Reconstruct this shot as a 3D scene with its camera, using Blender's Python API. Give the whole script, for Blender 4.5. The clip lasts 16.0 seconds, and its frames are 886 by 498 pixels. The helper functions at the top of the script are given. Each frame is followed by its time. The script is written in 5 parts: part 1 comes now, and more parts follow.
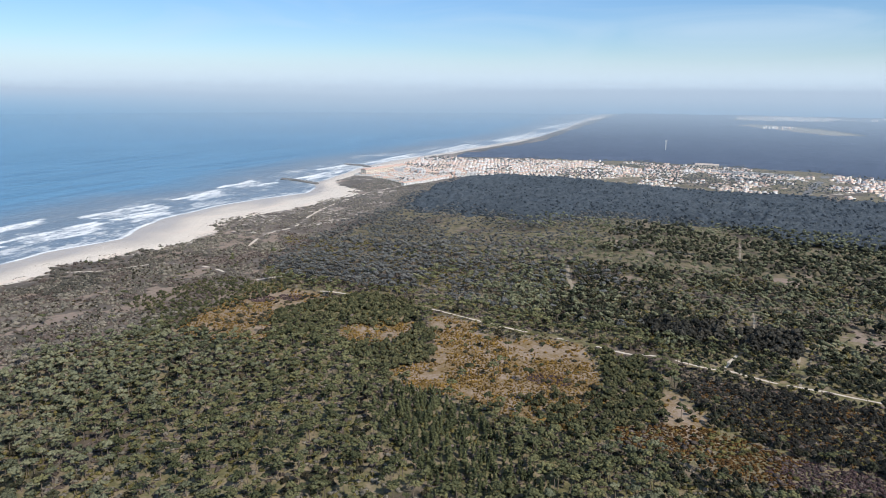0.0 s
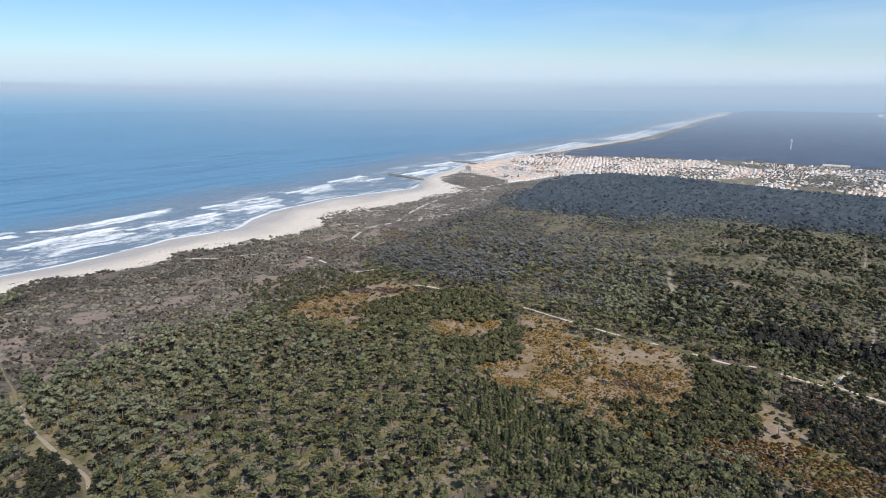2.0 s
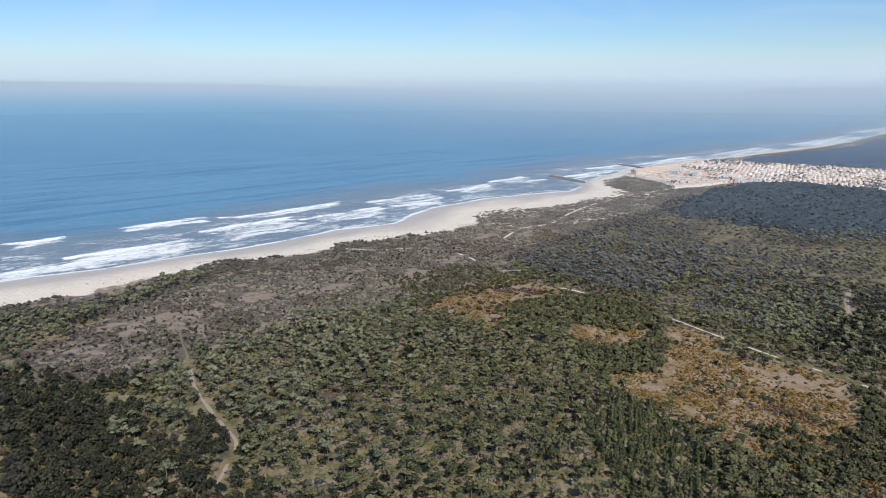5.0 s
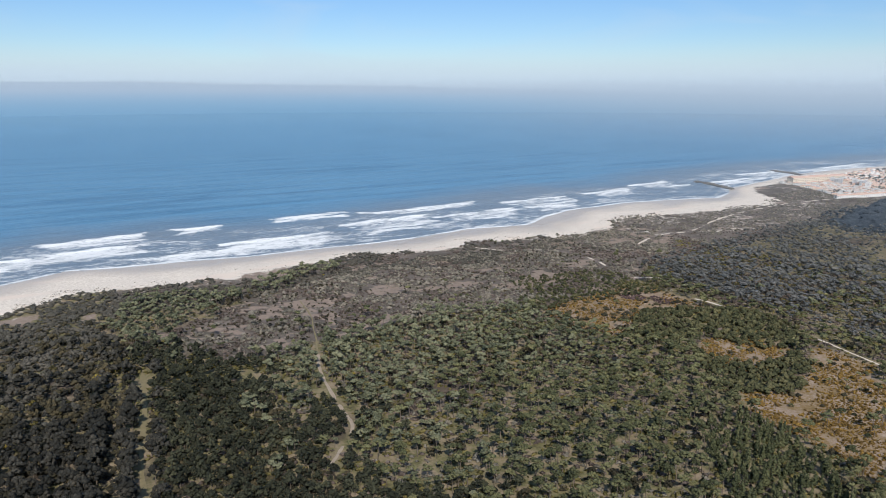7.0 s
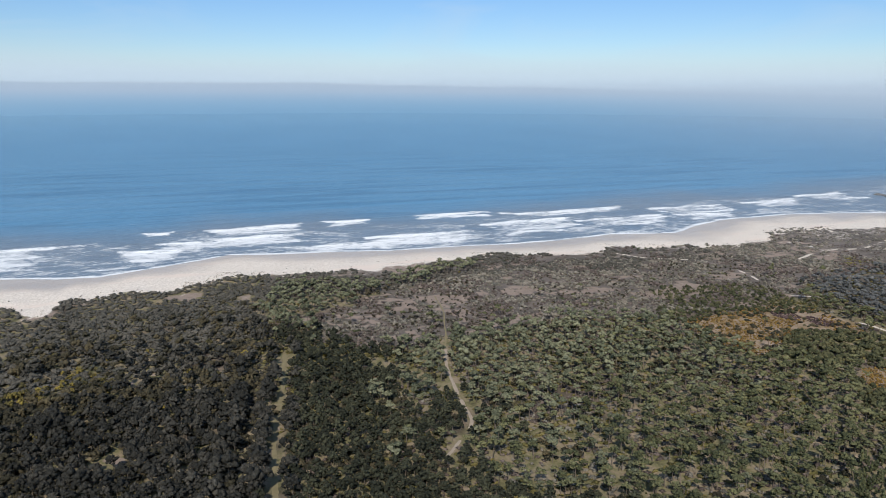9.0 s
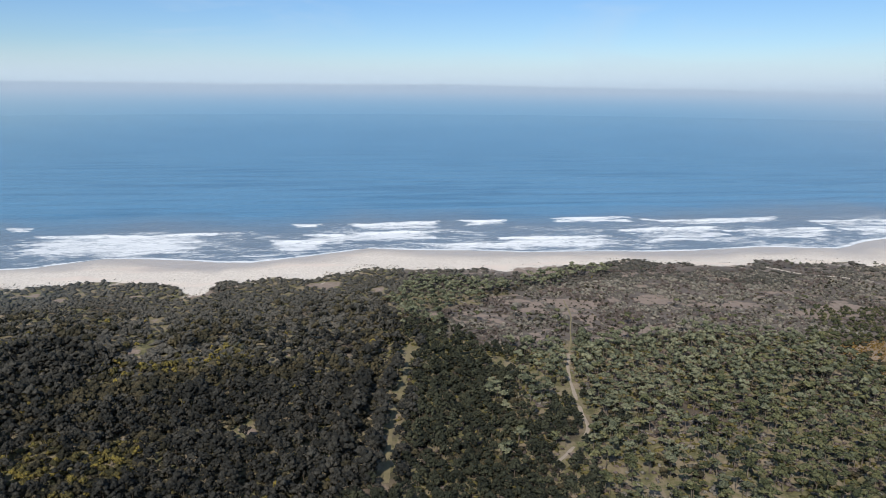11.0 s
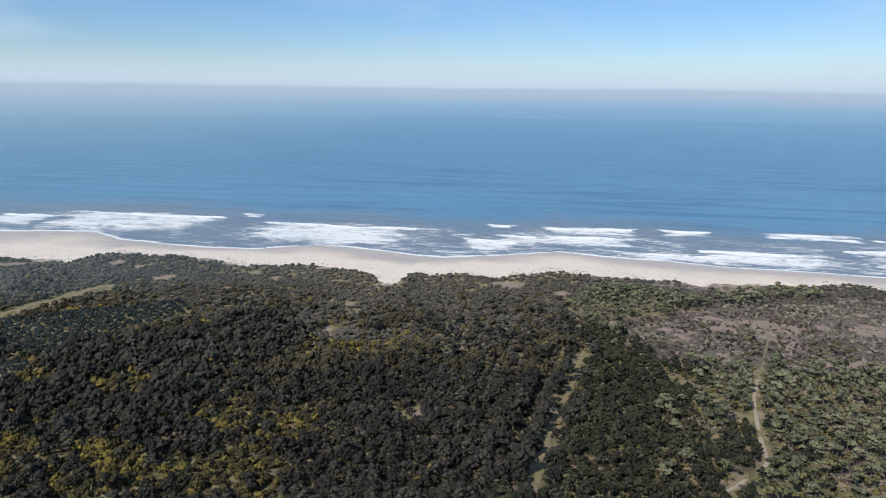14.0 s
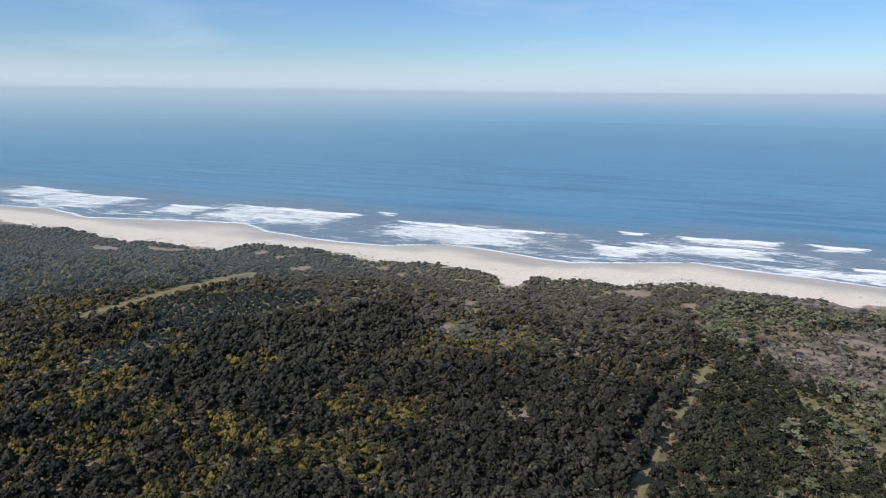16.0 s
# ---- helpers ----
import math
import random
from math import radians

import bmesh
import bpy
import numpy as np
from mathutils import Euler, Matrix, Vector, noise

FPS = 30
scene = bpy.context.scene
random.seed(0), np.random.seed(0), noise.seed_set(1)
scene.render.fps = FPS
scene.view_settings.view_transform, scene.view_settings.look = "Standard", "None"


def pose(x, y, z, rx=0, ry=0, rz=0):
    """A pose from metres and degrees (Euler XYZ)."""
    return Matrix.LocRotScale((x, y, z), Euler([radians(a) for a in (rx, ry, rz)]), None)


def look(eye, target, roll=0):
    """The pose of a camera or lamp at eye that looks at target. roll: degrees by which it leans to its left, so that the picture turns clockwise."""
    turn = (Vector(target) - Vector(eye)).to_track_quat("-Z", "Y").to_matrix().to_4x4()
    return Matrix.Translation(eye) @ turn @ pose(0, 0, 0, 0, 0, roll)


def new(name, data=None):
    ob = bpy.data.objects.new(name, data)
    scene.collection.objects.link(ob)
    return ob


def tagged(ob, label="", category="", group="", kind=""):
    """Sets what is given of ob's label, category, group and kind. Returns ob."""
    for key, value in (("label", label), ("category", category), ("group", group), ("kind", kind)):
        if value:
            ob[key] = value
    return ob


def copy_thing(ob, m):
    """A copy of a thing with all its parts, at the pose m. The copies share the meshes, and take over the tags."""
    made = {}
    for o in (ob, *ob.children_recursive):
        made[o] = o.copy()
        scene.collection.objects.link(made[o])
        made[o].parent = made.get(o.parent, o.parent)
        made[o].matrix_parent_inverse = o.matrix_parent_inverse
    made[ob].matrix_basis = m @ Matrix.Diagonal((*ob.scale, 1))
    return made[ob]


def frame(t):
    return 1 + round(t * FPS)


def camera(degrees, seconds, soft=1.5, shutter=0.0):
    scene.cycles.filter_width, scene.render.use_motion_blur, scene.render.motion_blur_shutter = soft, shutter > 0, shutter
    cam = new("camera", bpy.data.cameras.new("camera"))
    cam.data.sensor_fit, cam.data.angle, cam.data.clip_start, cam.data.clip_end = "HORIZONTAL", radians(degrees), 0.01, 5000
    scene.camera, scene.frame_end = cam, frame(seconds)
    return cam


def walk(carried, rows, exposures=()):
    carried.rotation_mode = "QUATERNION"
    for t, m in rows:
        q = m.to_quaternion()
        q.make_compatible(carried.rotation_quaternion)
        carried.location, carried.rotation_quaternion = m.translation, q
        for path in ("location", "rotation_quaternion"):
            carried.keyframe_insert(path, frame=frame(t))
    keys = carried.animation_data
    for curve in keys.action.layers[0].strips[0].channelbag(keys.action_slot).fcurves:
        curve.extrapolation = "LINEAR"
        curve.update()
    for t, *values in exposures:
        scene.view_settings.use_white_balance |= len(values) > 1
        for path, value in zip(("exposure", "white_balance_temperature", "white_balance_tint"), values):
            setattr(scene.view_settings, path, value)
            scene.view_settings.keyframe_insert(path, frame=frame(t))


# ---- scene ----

def view(x, y, z, heading, pitch, roll):
    """A camera pose: heading counter-clockwise from +y, pitch above level, roll, in degrees."""
    return pose(x, y, z, 90 + pitch, 0, heading) @ pose(0, 0, 0, 0, 0, roll)


cam = camera(65.45, 16.0, soft=0.85)
PATH = [
    (0, view(0.0, 0.0, 160.0, 21.94, -13.05, 0.36)),
    (0.5, view(2.6, 0.8, 160.0, 24.15, -13.06, 0.25)),
    (1, view(5.2, 1.7, 159.9, 26.05, -13.04, 0.16)),
    (1.5, view(7.7, 2.6, 159.9, 28.40, -13.30, 0.09)),
    (2, view(10.0, 3.6, 159.9, 31.13, -13.28, 0.04)),
    (2.5, view(12.3, 4.7, 159.8, 33.99, -13.26, 0.05)),
    (3, view(14.5, 5.9, 159.7, 36.63, -13.23, 0.00)),
    (3.5, view(16.6, 7.1, 159.6, 39.26, -13.22, -0.00)),
    (6, view(25.8, 14.2, 159.0, 49.98, -13.14, -0.02)),
    (6.5, view(27.4, 15.9, 158.8, 53.39, -13.11, -0.06)),
    (7, view(28.9, 17.6, 158.6, 56.88, -13.08, -0.04)),
    (7.5, view(30.3, 19.4, 158.5, 60.35, -13.07, 0.06)),
    (8, view(31.6, 21.2, 158.3, 63.33, -13.04, 0.11)),
    (8.5, view(32.8, 23.1, 158.0, 66.23, -13.00, 0.16)),
    (9, view(33.9, 25.1, 157.8, 69.36, -12.97, 0.19)),
    (11.5, view(38.2, 36.1, 156.5, 84.25, -12.83, 0.37)),
    (12, view(38.8, 38.5, 156.2, 87.01, -12.78, 0.37)),
    (12.5, view(39.3, 40.9, 155.9, 89.99, -12.76, 0.48)),
    (13, view(39.7, 43.5, 155.6, 92.84, -12.71, 0.48)),
    (13.5, view(40.0, 46.1, 155.3, 95.96, -12.68, 0.52)),
    (14, view(40.2, 48.8, 154.9, 98.74, -12.61, 0.59)),
    (14.5, view(40.3, 51.5, 154.6, 101.70, -12.58, 0.64)),
    (15, view(40.4, 54.3, 154.2, 104.44, -12.53, 0.63)),
    (15.5, view(40.4, 57.2, 153.8, 107.43, -12.46, 0.64)),
    (16, view(40.2, 60.2, 153.4, 110.33, -12.36, 0.67)),
]
walk(cam, PATH, exposures=[(0, 0.34), (4, 0.28), (8, 0.17), (12, 0.2), (16, 0.22)])

# ---- sky, sun, exposure ----
SUN_HEADING, SUN_HEIGHT = 242.0, 42.0      # heading counter-clockwise from +y
world = bpy.data.worlds.new("sky")
scene.world = world
world.use_nodes = True
wt = world.node_tree
sky = wt.nodes.new("ShaderNodeTexSky")
sky.sky_type, sky.sun_disc = "NISHITA", False
sky.sun_elevation, sky.sun_rotation = radians(SUN_HEIGHT), radians(-SUN_HEADING)
sky.air_density, sky.dust_density, sky.ozone_density, sky.altitude = 1.0, 0.1, 3.0, 160
bg = wt.nodes["Background"]
bg.inputs[1].default_value = 0.12
# moist sea air: the blue sky pales towards a white horizon, with a few thin high veils of cloud
where = wt.nodes.new("ShaderNodeTexCoord")
axes = wt.nodes.new("ShaderNodeSeparateXYZ")
wt.links.new(where.outputs["Generated"], axes.inputs[0])
pale = wt.nodes.new("ShaderNodeMapRange")
pale.interpolation_type = "SMOOTHERSTEP"
for key, v in (("From Min", 0.0), ("From Max", 0.072), ("To Min", 0.95), ("To Max", 0.0)):
    pale.inputs[key].default_value = v
wt.links.new(axes.outputs[2], pale.inputs["Value"])
veil_map = wt.nodes.new("ShaderNodeMapping")
veil_map.inputs["Scale"].default_value = (3.0, 3.0, 16.0)
veil_map.inputs["Rotation"].default_value = (0.10, 0.06, 0.0)
wt.links.new(where.outputs["Generated"], veil_map.inputs["Vector"])
veil = wt.nodes.new("ShaderNodeTexNoise")
veil.inputs["Scale"].default_value, veil.inputs["Detail"].default_value, veil.inputs["Distortion"].default_value = 1.0, 7.0, 0.9
wt.links.new(veil_map.outputs[0], veil.inputs["Vector"])
thin = wt.nodes.new("ShaderNodeMapRange")
for key, v in (("From Min", 0.46), ("From Max", 0.74), ("To Min", 0.0), ("To Max", 0.42)):
    thin.inputs[key].default_value = v
wt.links.new(veil.outputs[0], thin.inputs["Value"])


def sky_mix(fac, a, b, blend="MIX"):
    n = wt.nodes.new("ShaderNodeMix")
    n.data_type, n.blend_type = "RGBA", blend
    for i, v in ((0, fac), (6, a), (7, b)):
        if isinstance(v, (float, tuple)):
            n.inputs[i].default_value = v
        else:
            wt.links.new(v, n.inputs[i])
    return n.outputs[2]


HORIZON_WHITE = (4.15, 5.15, 6.2, 1)
tint = wt.nodes.new("ShaderNodeValToRGB")
for e, (p, c) in zip([tint.color_ramp.elements[0], tint.color_ramp.elements.new(0.13), tint.color_ramp.elements[-1]],
                     ((0.0, (.56, .635, .75)), (0.13, (.505, .65, .835)), (0.40, (1.25, 1.25, 1.2)))):
    e.position, e.color = p, (*c, 1)
wt.links.new(axes.outputs[2], tint.inputs[0])
clear_sky = sky_mix(1.0, sky.outputs[0], tint.outputs[0], "MULTIPLY")
clear_sky = sky_mix(thin.outputs[0], clear_sky, HORIZON_WHITE)
wt.links.new(sky_mix(pale.outputs[0], clear_sky, HORIZON_WHITE), bg.inputs[0])

sh, ch = math.sin(radians(SUN_HEADING)), math.cos(radians(SUN_HEADING))
toward_sun = Vector((-sh * math.cos(radians(SUN_HEIGHT)), ch * math.cos(radians(SUN_HEIGHT)), math.sin(radians(SUN_HEIGHT))))
sun = new("sun", bpy.data.lights.new("sun", "SUN"))
sun.data.energy, sun.data.angle, sun.data.color = 4.4, radians(0.5), (1.0, 0.95, 0.88)
sun.matrix_world = look(toward_sun * 100, (0, 0, 0))

# ---- helpers ----
rng = np.random.default_rng(7)


def smooth01(v, a, b):
    u = np.clip((v - a) / (b - a), 0, 1)
    return u * u * (3 - 2 * u)


def wobble(x, y, size, seed=0):
    """Smooth value noise in 0..1 over the plan."""
    u, v = np.asarray(x, float) / size + 37.7 * seed, np.asarray(y, float) / size + 11.3 * seed
    i, j = np.floor(u).astype(int), np.floor(v).astype(int)
    fu, fv = u - i, v - j
    fu, fv = fu * fu * (3 - 2 * fu), fv * fv * (3 - 2 * fv)

    def cell(a, b):
        h = np.sin(a * 127.1 + b * 311.7 + seed * 74.7) * 43758.5453
        return h - np.floor(h)
    top = cell(i, j) * (1 - fu) + cell(i + 1, j) * fu
    low = cell(i, j + 1) * (1 - fu) + cell(i + 1, j + 1) * fu
    return top * (1 - fv) + low * fv


def rough_noise(x, y, size, seed=0):
    return (wobble(x, y, size, seed) + 0.5 * wobble(x, y, size / 2.1, seed + 1) + 0.25 * wobble(x, y, size / 4.3, seed + 2)) / 1.75


def inside(poly, x, y):
    """True where the points lie in the polygon."""
    hit = np.zeros(np.shape(x), bool)
    for (xa, ya), (xb, yb) in zip(poly, poly[1:] + poly[:1]):
        if ya == yb:
            continue
        cross = (ya > y) != (yb > y)
        hit ^= cross & (x < (xb - xa) * (y - ya) / (yb - ya) + xa)
    return hit


def near_line(line, x, y):
    """Distance from points to a polyline."""
    best = np.full(np.shape(x), 1e9)
    for (xa, ya), (xb, yb) in zip(line, line[1:]):
        dx, dy = xb - xa, yb - ya
        u = np.clip(((x - xa) * dx + (y - ya) * dy) / (dx * dx + dy * dy), 0, 1)
        best = np.minimum(best, np.hypot(x - xa - u * dx, y - ya - u * dy))
    return best


def within(poly, x, y, ragged=14.0, seed=3):
    """inside(), with an uneven outline."""
    dx, dy = (rough_noise(x, y, 22, seed) - 0.5) * ragged * 2, (rough_noise(x, y, 22, seed + 9) - 0.5) * ragged * 2
    return inside(poly, x + dx, y + dy)


def mesh_from(name, verts, faces, materials, slots=None, corners=3, attrs=()):
    """A mesh from arrays: faces all with the same number of corners."""
    me = bpy.data.meshes.new(name)
    verts, faces = np.asarray(verts, np.float32), np.asarray(faces, np.int32)
    me.vertices.add(len(verts))
    me.vertices.foreach_set("co", verts.ravel())
    me.loops.add(faces.size)
    me.loops.foreach_set("vertex_index", faces.ravel())
    me.polygons.add(len(faces))
    me.polygons.foreach_set("loop_start", np.arange(len(faces), dtype=np.int32) * corners)
    for m in materials:
        me.materials.append(m)
    if slots is not None:
        me.polygons.foreach_set("material_index", np.asarray(slots, np.int32))
    for key, kind, values in attrs:
        at = me.attributes.new(key, kind, "POINT")
        at.data.foreach_set("color" if kind == "FLOAT_COLOR" else "value", np.asarray(values, np.float32).ravel())
    me.update(calc_edges=True)
    me.validate()
    return me


def part(name, bm, material, parent, label=""):
    me = bpy.data.meshes.new(name)
    bm.to_mesh(me)
    bm.free()
    me.materials.append(material)
    ob = new(name, me)
    ob.parent = parent
    return tagged(ob, label)


# ---- materials ----
class Shader:
    """A small builder of node materials."""

    def __init__(self, name, rough=0.85, spec=0.3):
        self.mat = bpy.data.materials.new(name)
        self.mat.use_nodes = True
        self.tree = self.mat.node_tree
        self.bsdf = self.tree.nodes["Principled BSDF"]
        self.bsdf.inputs["Roughness"].default_value = rough
        self.bsdf.inputs["Specular IOR Level"].default_value = spec

    def node(self, kind, **values):
        n = self.tree.nodes.new(kind)
        for key, v in values.items():
            n.inputs[key].default_value = v
        return n

    def link(self, a, b):
        self.tree.links.new(a, b)

    def coords(self, scale=(1, 1, 1)):
        g = self.tree.nodes.new("ShaderNodeNewGeometry")
        m = self.tree.nodes.new("ShaderNodeMapping")
        m.inputs["Scale"].default_value = scale
        self.link(g.outputs["Position"], m.inputs["Vector"])
        return m.outputs[0]

    def noise(self, size, detail=4.0, rough=0.55, stretch=(1, 1, 1), distortion=0.0):
        n = self.node("ShaderNodeTexNoise", Scale=1.0, Detail=detail, Roughness=rough, Distortion=distortion)
        self.link(self.coords(tuple(s / size for s in stretch)), n.inputs["Vector"])
        return n.outputs["Fac"]

    def math(self, op, a, b=None, clamp=False):
        n = self.tree.nodes.new("ShaderNodeMath")
        n.operation, n.use_clamp = op, clamp
        for i, v in enumerate((a, b)):
            if v is None:
                continue
            if isinstance(v, (int, float)):
                n.inputs[i].default_value = v
            else:
                self.link(v, n.inputs[i])
        return n.outputs[0]

    def step(self, v, lo, hi):
        n = self.tree.nodes.new("ShaderNodeMapRange")
        n.interpolation_type = "SMOOTHSTEP"
        n.inputs["From Min"].default_value, n.inputs["From Max"].default_value = lo, hi
        self.link(v, n.inputs["Value"])
        return n.outputs[0]

    def ramp(self, v, stops):
        n = self.tree.nodes.new("ShaderNodeValToRGB")
        while len(n.color_ramp.elements) < len(stops):
            n.color_ramp.elements.new(0.5)
        for e, (p, c) in zip(n.color_ramp.elements, stops):
            e.position, e.color = p, (*c, 1)
        self.link(v, n.inputs[0])
        return n.outputs[0]

    def mix(self, fac, a, b):
        n = self.tree.nodes.new("ShaderNodeMix")
        n.data_type = "RGBA"
        if isinstance(fac, (int, float)):
            n.inputs[0].default_value = fac
        else:
            self.link(fac, n.inputs[0])
        for i, v in ((6, a), (7, b)):
            if isinstance(v, tuple):
                n.inputs[i].default_value = (*v, 1)
            else:
                self.link(v, n.inputs[i])
        return n.outputs[2]

    def attribute(self, name):
        n = self.tree.nodes.new("ShaderNodeAttribute")
        n.attribute_name = name
        return n

    def colour(self, v):
        if isinstance(v, tuple):
            self.bsdf.inputs["Base Color"].default_value = (*v, 1)
        else:
            self.link(v, self.bsdf.inputs["Base Color"])
        return self

    def bump(self, v, strength, distance):
        n = self.node("ShaderNodeBump", Strength=strength, Distance=distance)
        self.link(v, n.inputs["Height"])
        self.link(n.outputs[0], self.bsdf.inputs["Normal"])
        return self


def foliage(name, dark, mid, light, vary=0.55):
    dark, mid, light = ((r * 0.985, g * 0.89, b * 0.925) for r, g, b in (dark, mid, light))
    s = Shader(name, 0.8, 0.15)
    info = s.tree.nodes.new("ShaderNodeObjectInfo")
    tint = s.math("FRACT", s.math("ADD", s.attribute("tint").outputs["Fac"], info.outputs["Random"]))
    v = s.math("ADD", s.math("ADD", s.math("MULTIPLY", tint, vary), 0.5 * (0.55 - vary)), s.math("MULTIPLY", s.math("SUBTRACT", s.noise(1.1, 4, 0.7), 0.33), 0.95))
    v = s.math("ADD", v, s.math("MULTIPLY", s.noise(38, 3), 0.30))
    v = s.math("ADD", v, s.math("MULTIPLY", s.math("SUBTRACT", s.noise(160, 2), 0.5), 0.45))
    grain = s.noise(0.8, 5, 0.75)
    v = s.math("ADD", v, s.math("MULTIPLY", s.math("SUBTRACT", grain, 0.5), 1.1))
    shade = s.ramp(v, [(0.22, dark), (0.58, mid), (0.98, light)])
    s.colour(shade)
    thin_leaf = s.node("ShaderNodeBsdfTranslucent")
    s.link(shade, thin_leaf.inputs[0])
    leaf = s.node("ShaderNodeMixShader", Fac=0.17)
    s.link(s.bsdf.outputs[0], leaf.inputs[1])
    s.link(thin_leaf.outputs[0], leaf.inputs[2])
    s.link(leaf.outputs[0], s.tree.nodes["Material Output"].inputs[0])
    return s.bump(grain, 1.0, 1.1).mat


def plain(name, c1, c2, size, rough=0.85, relief=0.0, spec=0.3):
    s = Shader(name, rough, spec)
    n = s.noise(size, 5)
    s.colour(s.mix(n, c1, c2))
    if relief:
        s.bump(n, 0.6, relief)
    return s.mat


PINE = foliage("pine_needles", (0.056, 0.070, 0.032), (0.125, 0.143, 0.067), (0.246, 0.259, 0.117))
PINE_MID = foliage("mixed_pine_needles", (0.077, 0.092, 0.053), (0.155, 0.179, 0.103), (0.281, 0.304, 0.174))
# Paler and greyer than PINE: haze over the northern wood, carried by the base colour.
PINE_FAR = foliage("haze_paled_pine_needles", (0.074, 0.088, 0.082), (0.129, 0.145, 0.134), (0.203, 0.219, 0.195))
PINE_DARK = foliage("dark_pine_needles", (0.020, 0.023, 0.019), (0.045, 0.048, 0.038), (0.114, 0.115, 0.088), 0.46)
PINE_GREEN = foliage("young_pine_needles", (0.056, 0.073, 0.035), (0.099, 0.120, 0.055), (0.168, 0.188, 0.086))
ACACIA = foliage("acacia_leaves", (0.031, 0.033, 0.021), (0.061, 0.060, 0.036), (0.135, 0.120, 0.062))
BLOSSOM = foliage("acacia_blossom", (0.044, 0.046, 0.023), (0.106, 0.099, 0.037), (0.339, 0.286, 0.062))
GORSE = foliage("gorse_flowers", (0.107, 0.074, 0.025), (0.213, 0.143, 0.038), (0.369, 0.251, 0.063))
SCRUB = foliage("dune_scrub_leaves", (0.107, 0.110, 0.087), (0.205, 0.205, 0.157), (0.338, 0.326, 0.247))
HEATHER = foliage("heather_twigs", (0.065, 0.056, 0.046), (0.138, 0.120, 0.097), (0.248, 0.216, 0.179))
# Ordinary pine needles with the haze before the town painted in as blue.
PINE_BLUE_HAZE = foliage("haze_blued_pine_needles", (0.041, 0.058, 0.070), (0.067, 0.091, 0.105), (0.105, 0.135, 0.147))
PINE_DEEP = foliage("deep_green_pine_needles", (0.022, 0.027, 0.017), (0.043, 0.051, 0.031), (0.091, 0.103, 0.058))
PINE_TEAL = foliage("plantation_needles", (0.023, 0.037, 0.035), (0.039, 0.058, 0.055), (0.066, 0.094, 0.086))
THICKET = foliage("thicket_leaves", (0.041, 0.052, 0.025), (0.084, 0.096, 0.045), (0.173, 0.174, 0.082))
RUST = foliage("rusty_heath_twigs", (0.050, 0.028, 0.012), (0.115, 0.065, 0.021), (0.203, 0.122, 0.034))
PURPLE = foliage("purple_brush_twigs", (.055, .040, .038), (.110, .081, .076), (.17, .13, .122))
OLIVE = foliage("olive_brush_leaves", (0.074, 0.075, 0.026), (0.148, 0.144, 0.050), (0.263, 0.238, 0.086))
COASTAL = foliage("coast_thicket_leaves", (0.051, 0.056, 0.045), (0.102, 0.105, 0.082), (0.180, 0.177, 0.138), 0.28)
SILVER = foliage("grey_green_leaves", (.05, .058, .042), (.09, .10, .07), (.15, .155, .115))
# The blue here is distance haze, put into the foliage base colour.
FAR_HAZED = foliage("far_haze_tinted_foliage", (0.067, 0.099, 0.152), (0.084, 0.122, 0.182), (0.104, 0.147, 0.212))
BARK = plain("pine_bark", (.10, .075, .055), (.20, .16, .125), 0.4)

# ground: needle litter, open clearings, heath, dune sand, wet sand
gs = Shader("dune_soil_and_sand", 0.9, 0.2)
cover = gs.attribute("cover")
sep = gs.tree.nodes.new("ShaderNodeSeparateColor")
gs.link(cover.outputs["Color"], sep.inputs[0])
wet = gs.attribute("wet").outputs["Fac"]
fine, middling, broad = gs.noise(1.3, 4), gs.noise(9, 4), gs.noise(60, 3)
litter = gs.ramp(gs.math("ADD", gs.math("MULTIPLY", middling, 0.7), gs.math("MULTIPLY", fine, 0.3)),
                 [(0.32, (.054, .050, .027)), (0.45, (.125, .113, .052)), (0.55, (.190, .152, .094)), (0.70, (.262, .200, .147))])
litter = gs.mix(gs.step(broad, 0.52, 0.64), litter, gs.ramp(middling, [(0.35, (.062, .052, .037)), (0.6, (.112, .086, .065)), (0.75, (.18, .140, .105))]))
ochre = gs.ramp(gs.math("ADD", gs.math("MULTIPLY", gs.noise(12, 6, 0.68), 0.65), gs.math("MULTIPLY", fine, 0.35)),
                [(0.36, (.140, .092, .036)), (0.45, (.185, .126, .062)), (0.54, (.242, .182, .132)), (0.68, (.315, .248, .196))])
heath = gs.ramp(gs.math("ADD", gs.math("MULTIPLY", gs.noise(26, 5, 0.62, (1, 0.6, 1)), 0.7), gs.math("MULTIPLY", fine, 0.3)),
                [(0.36, (.068, .061, .047)), (0.50, (.110, .091, .076)), (0.62, (.152, .126, .106)), (0.76, (.218, .186, .154))])
dry = gs.mix(gs.step(gs.noise(1.5, 5, 0.65), 0.36, 0.62), (.485, .418, .350), (.650, .580, .500))
dry = gs.mix(gs.step(gs.noise(26, 4, 0.6, (1, 0.25, 1)), 0.52, 0.66), dry, (.60, .505, .425))
damp = gs.mix(gs.noise(30, 4, 0.5, (1, 0.2, 1)), (.33, .288, .255), (.435, .380, .330))
base = gs.mix(sep.outputs[1], litter, ochre)
base = gs.mix(sep.outputs[2], base, heath)
sandy = gs.step(gs.math("ADD", sep.outputs[0], gs.math("MULTIPLY", gs.math("SUBTRACT", gs.noise(7, 5, 0.65), 0.5), 0.9)), 0.38, 0.62)
bare_soil = gs.mix(gs.noise(4, 4), (.165, .125, .098), (.270, .208, .166))
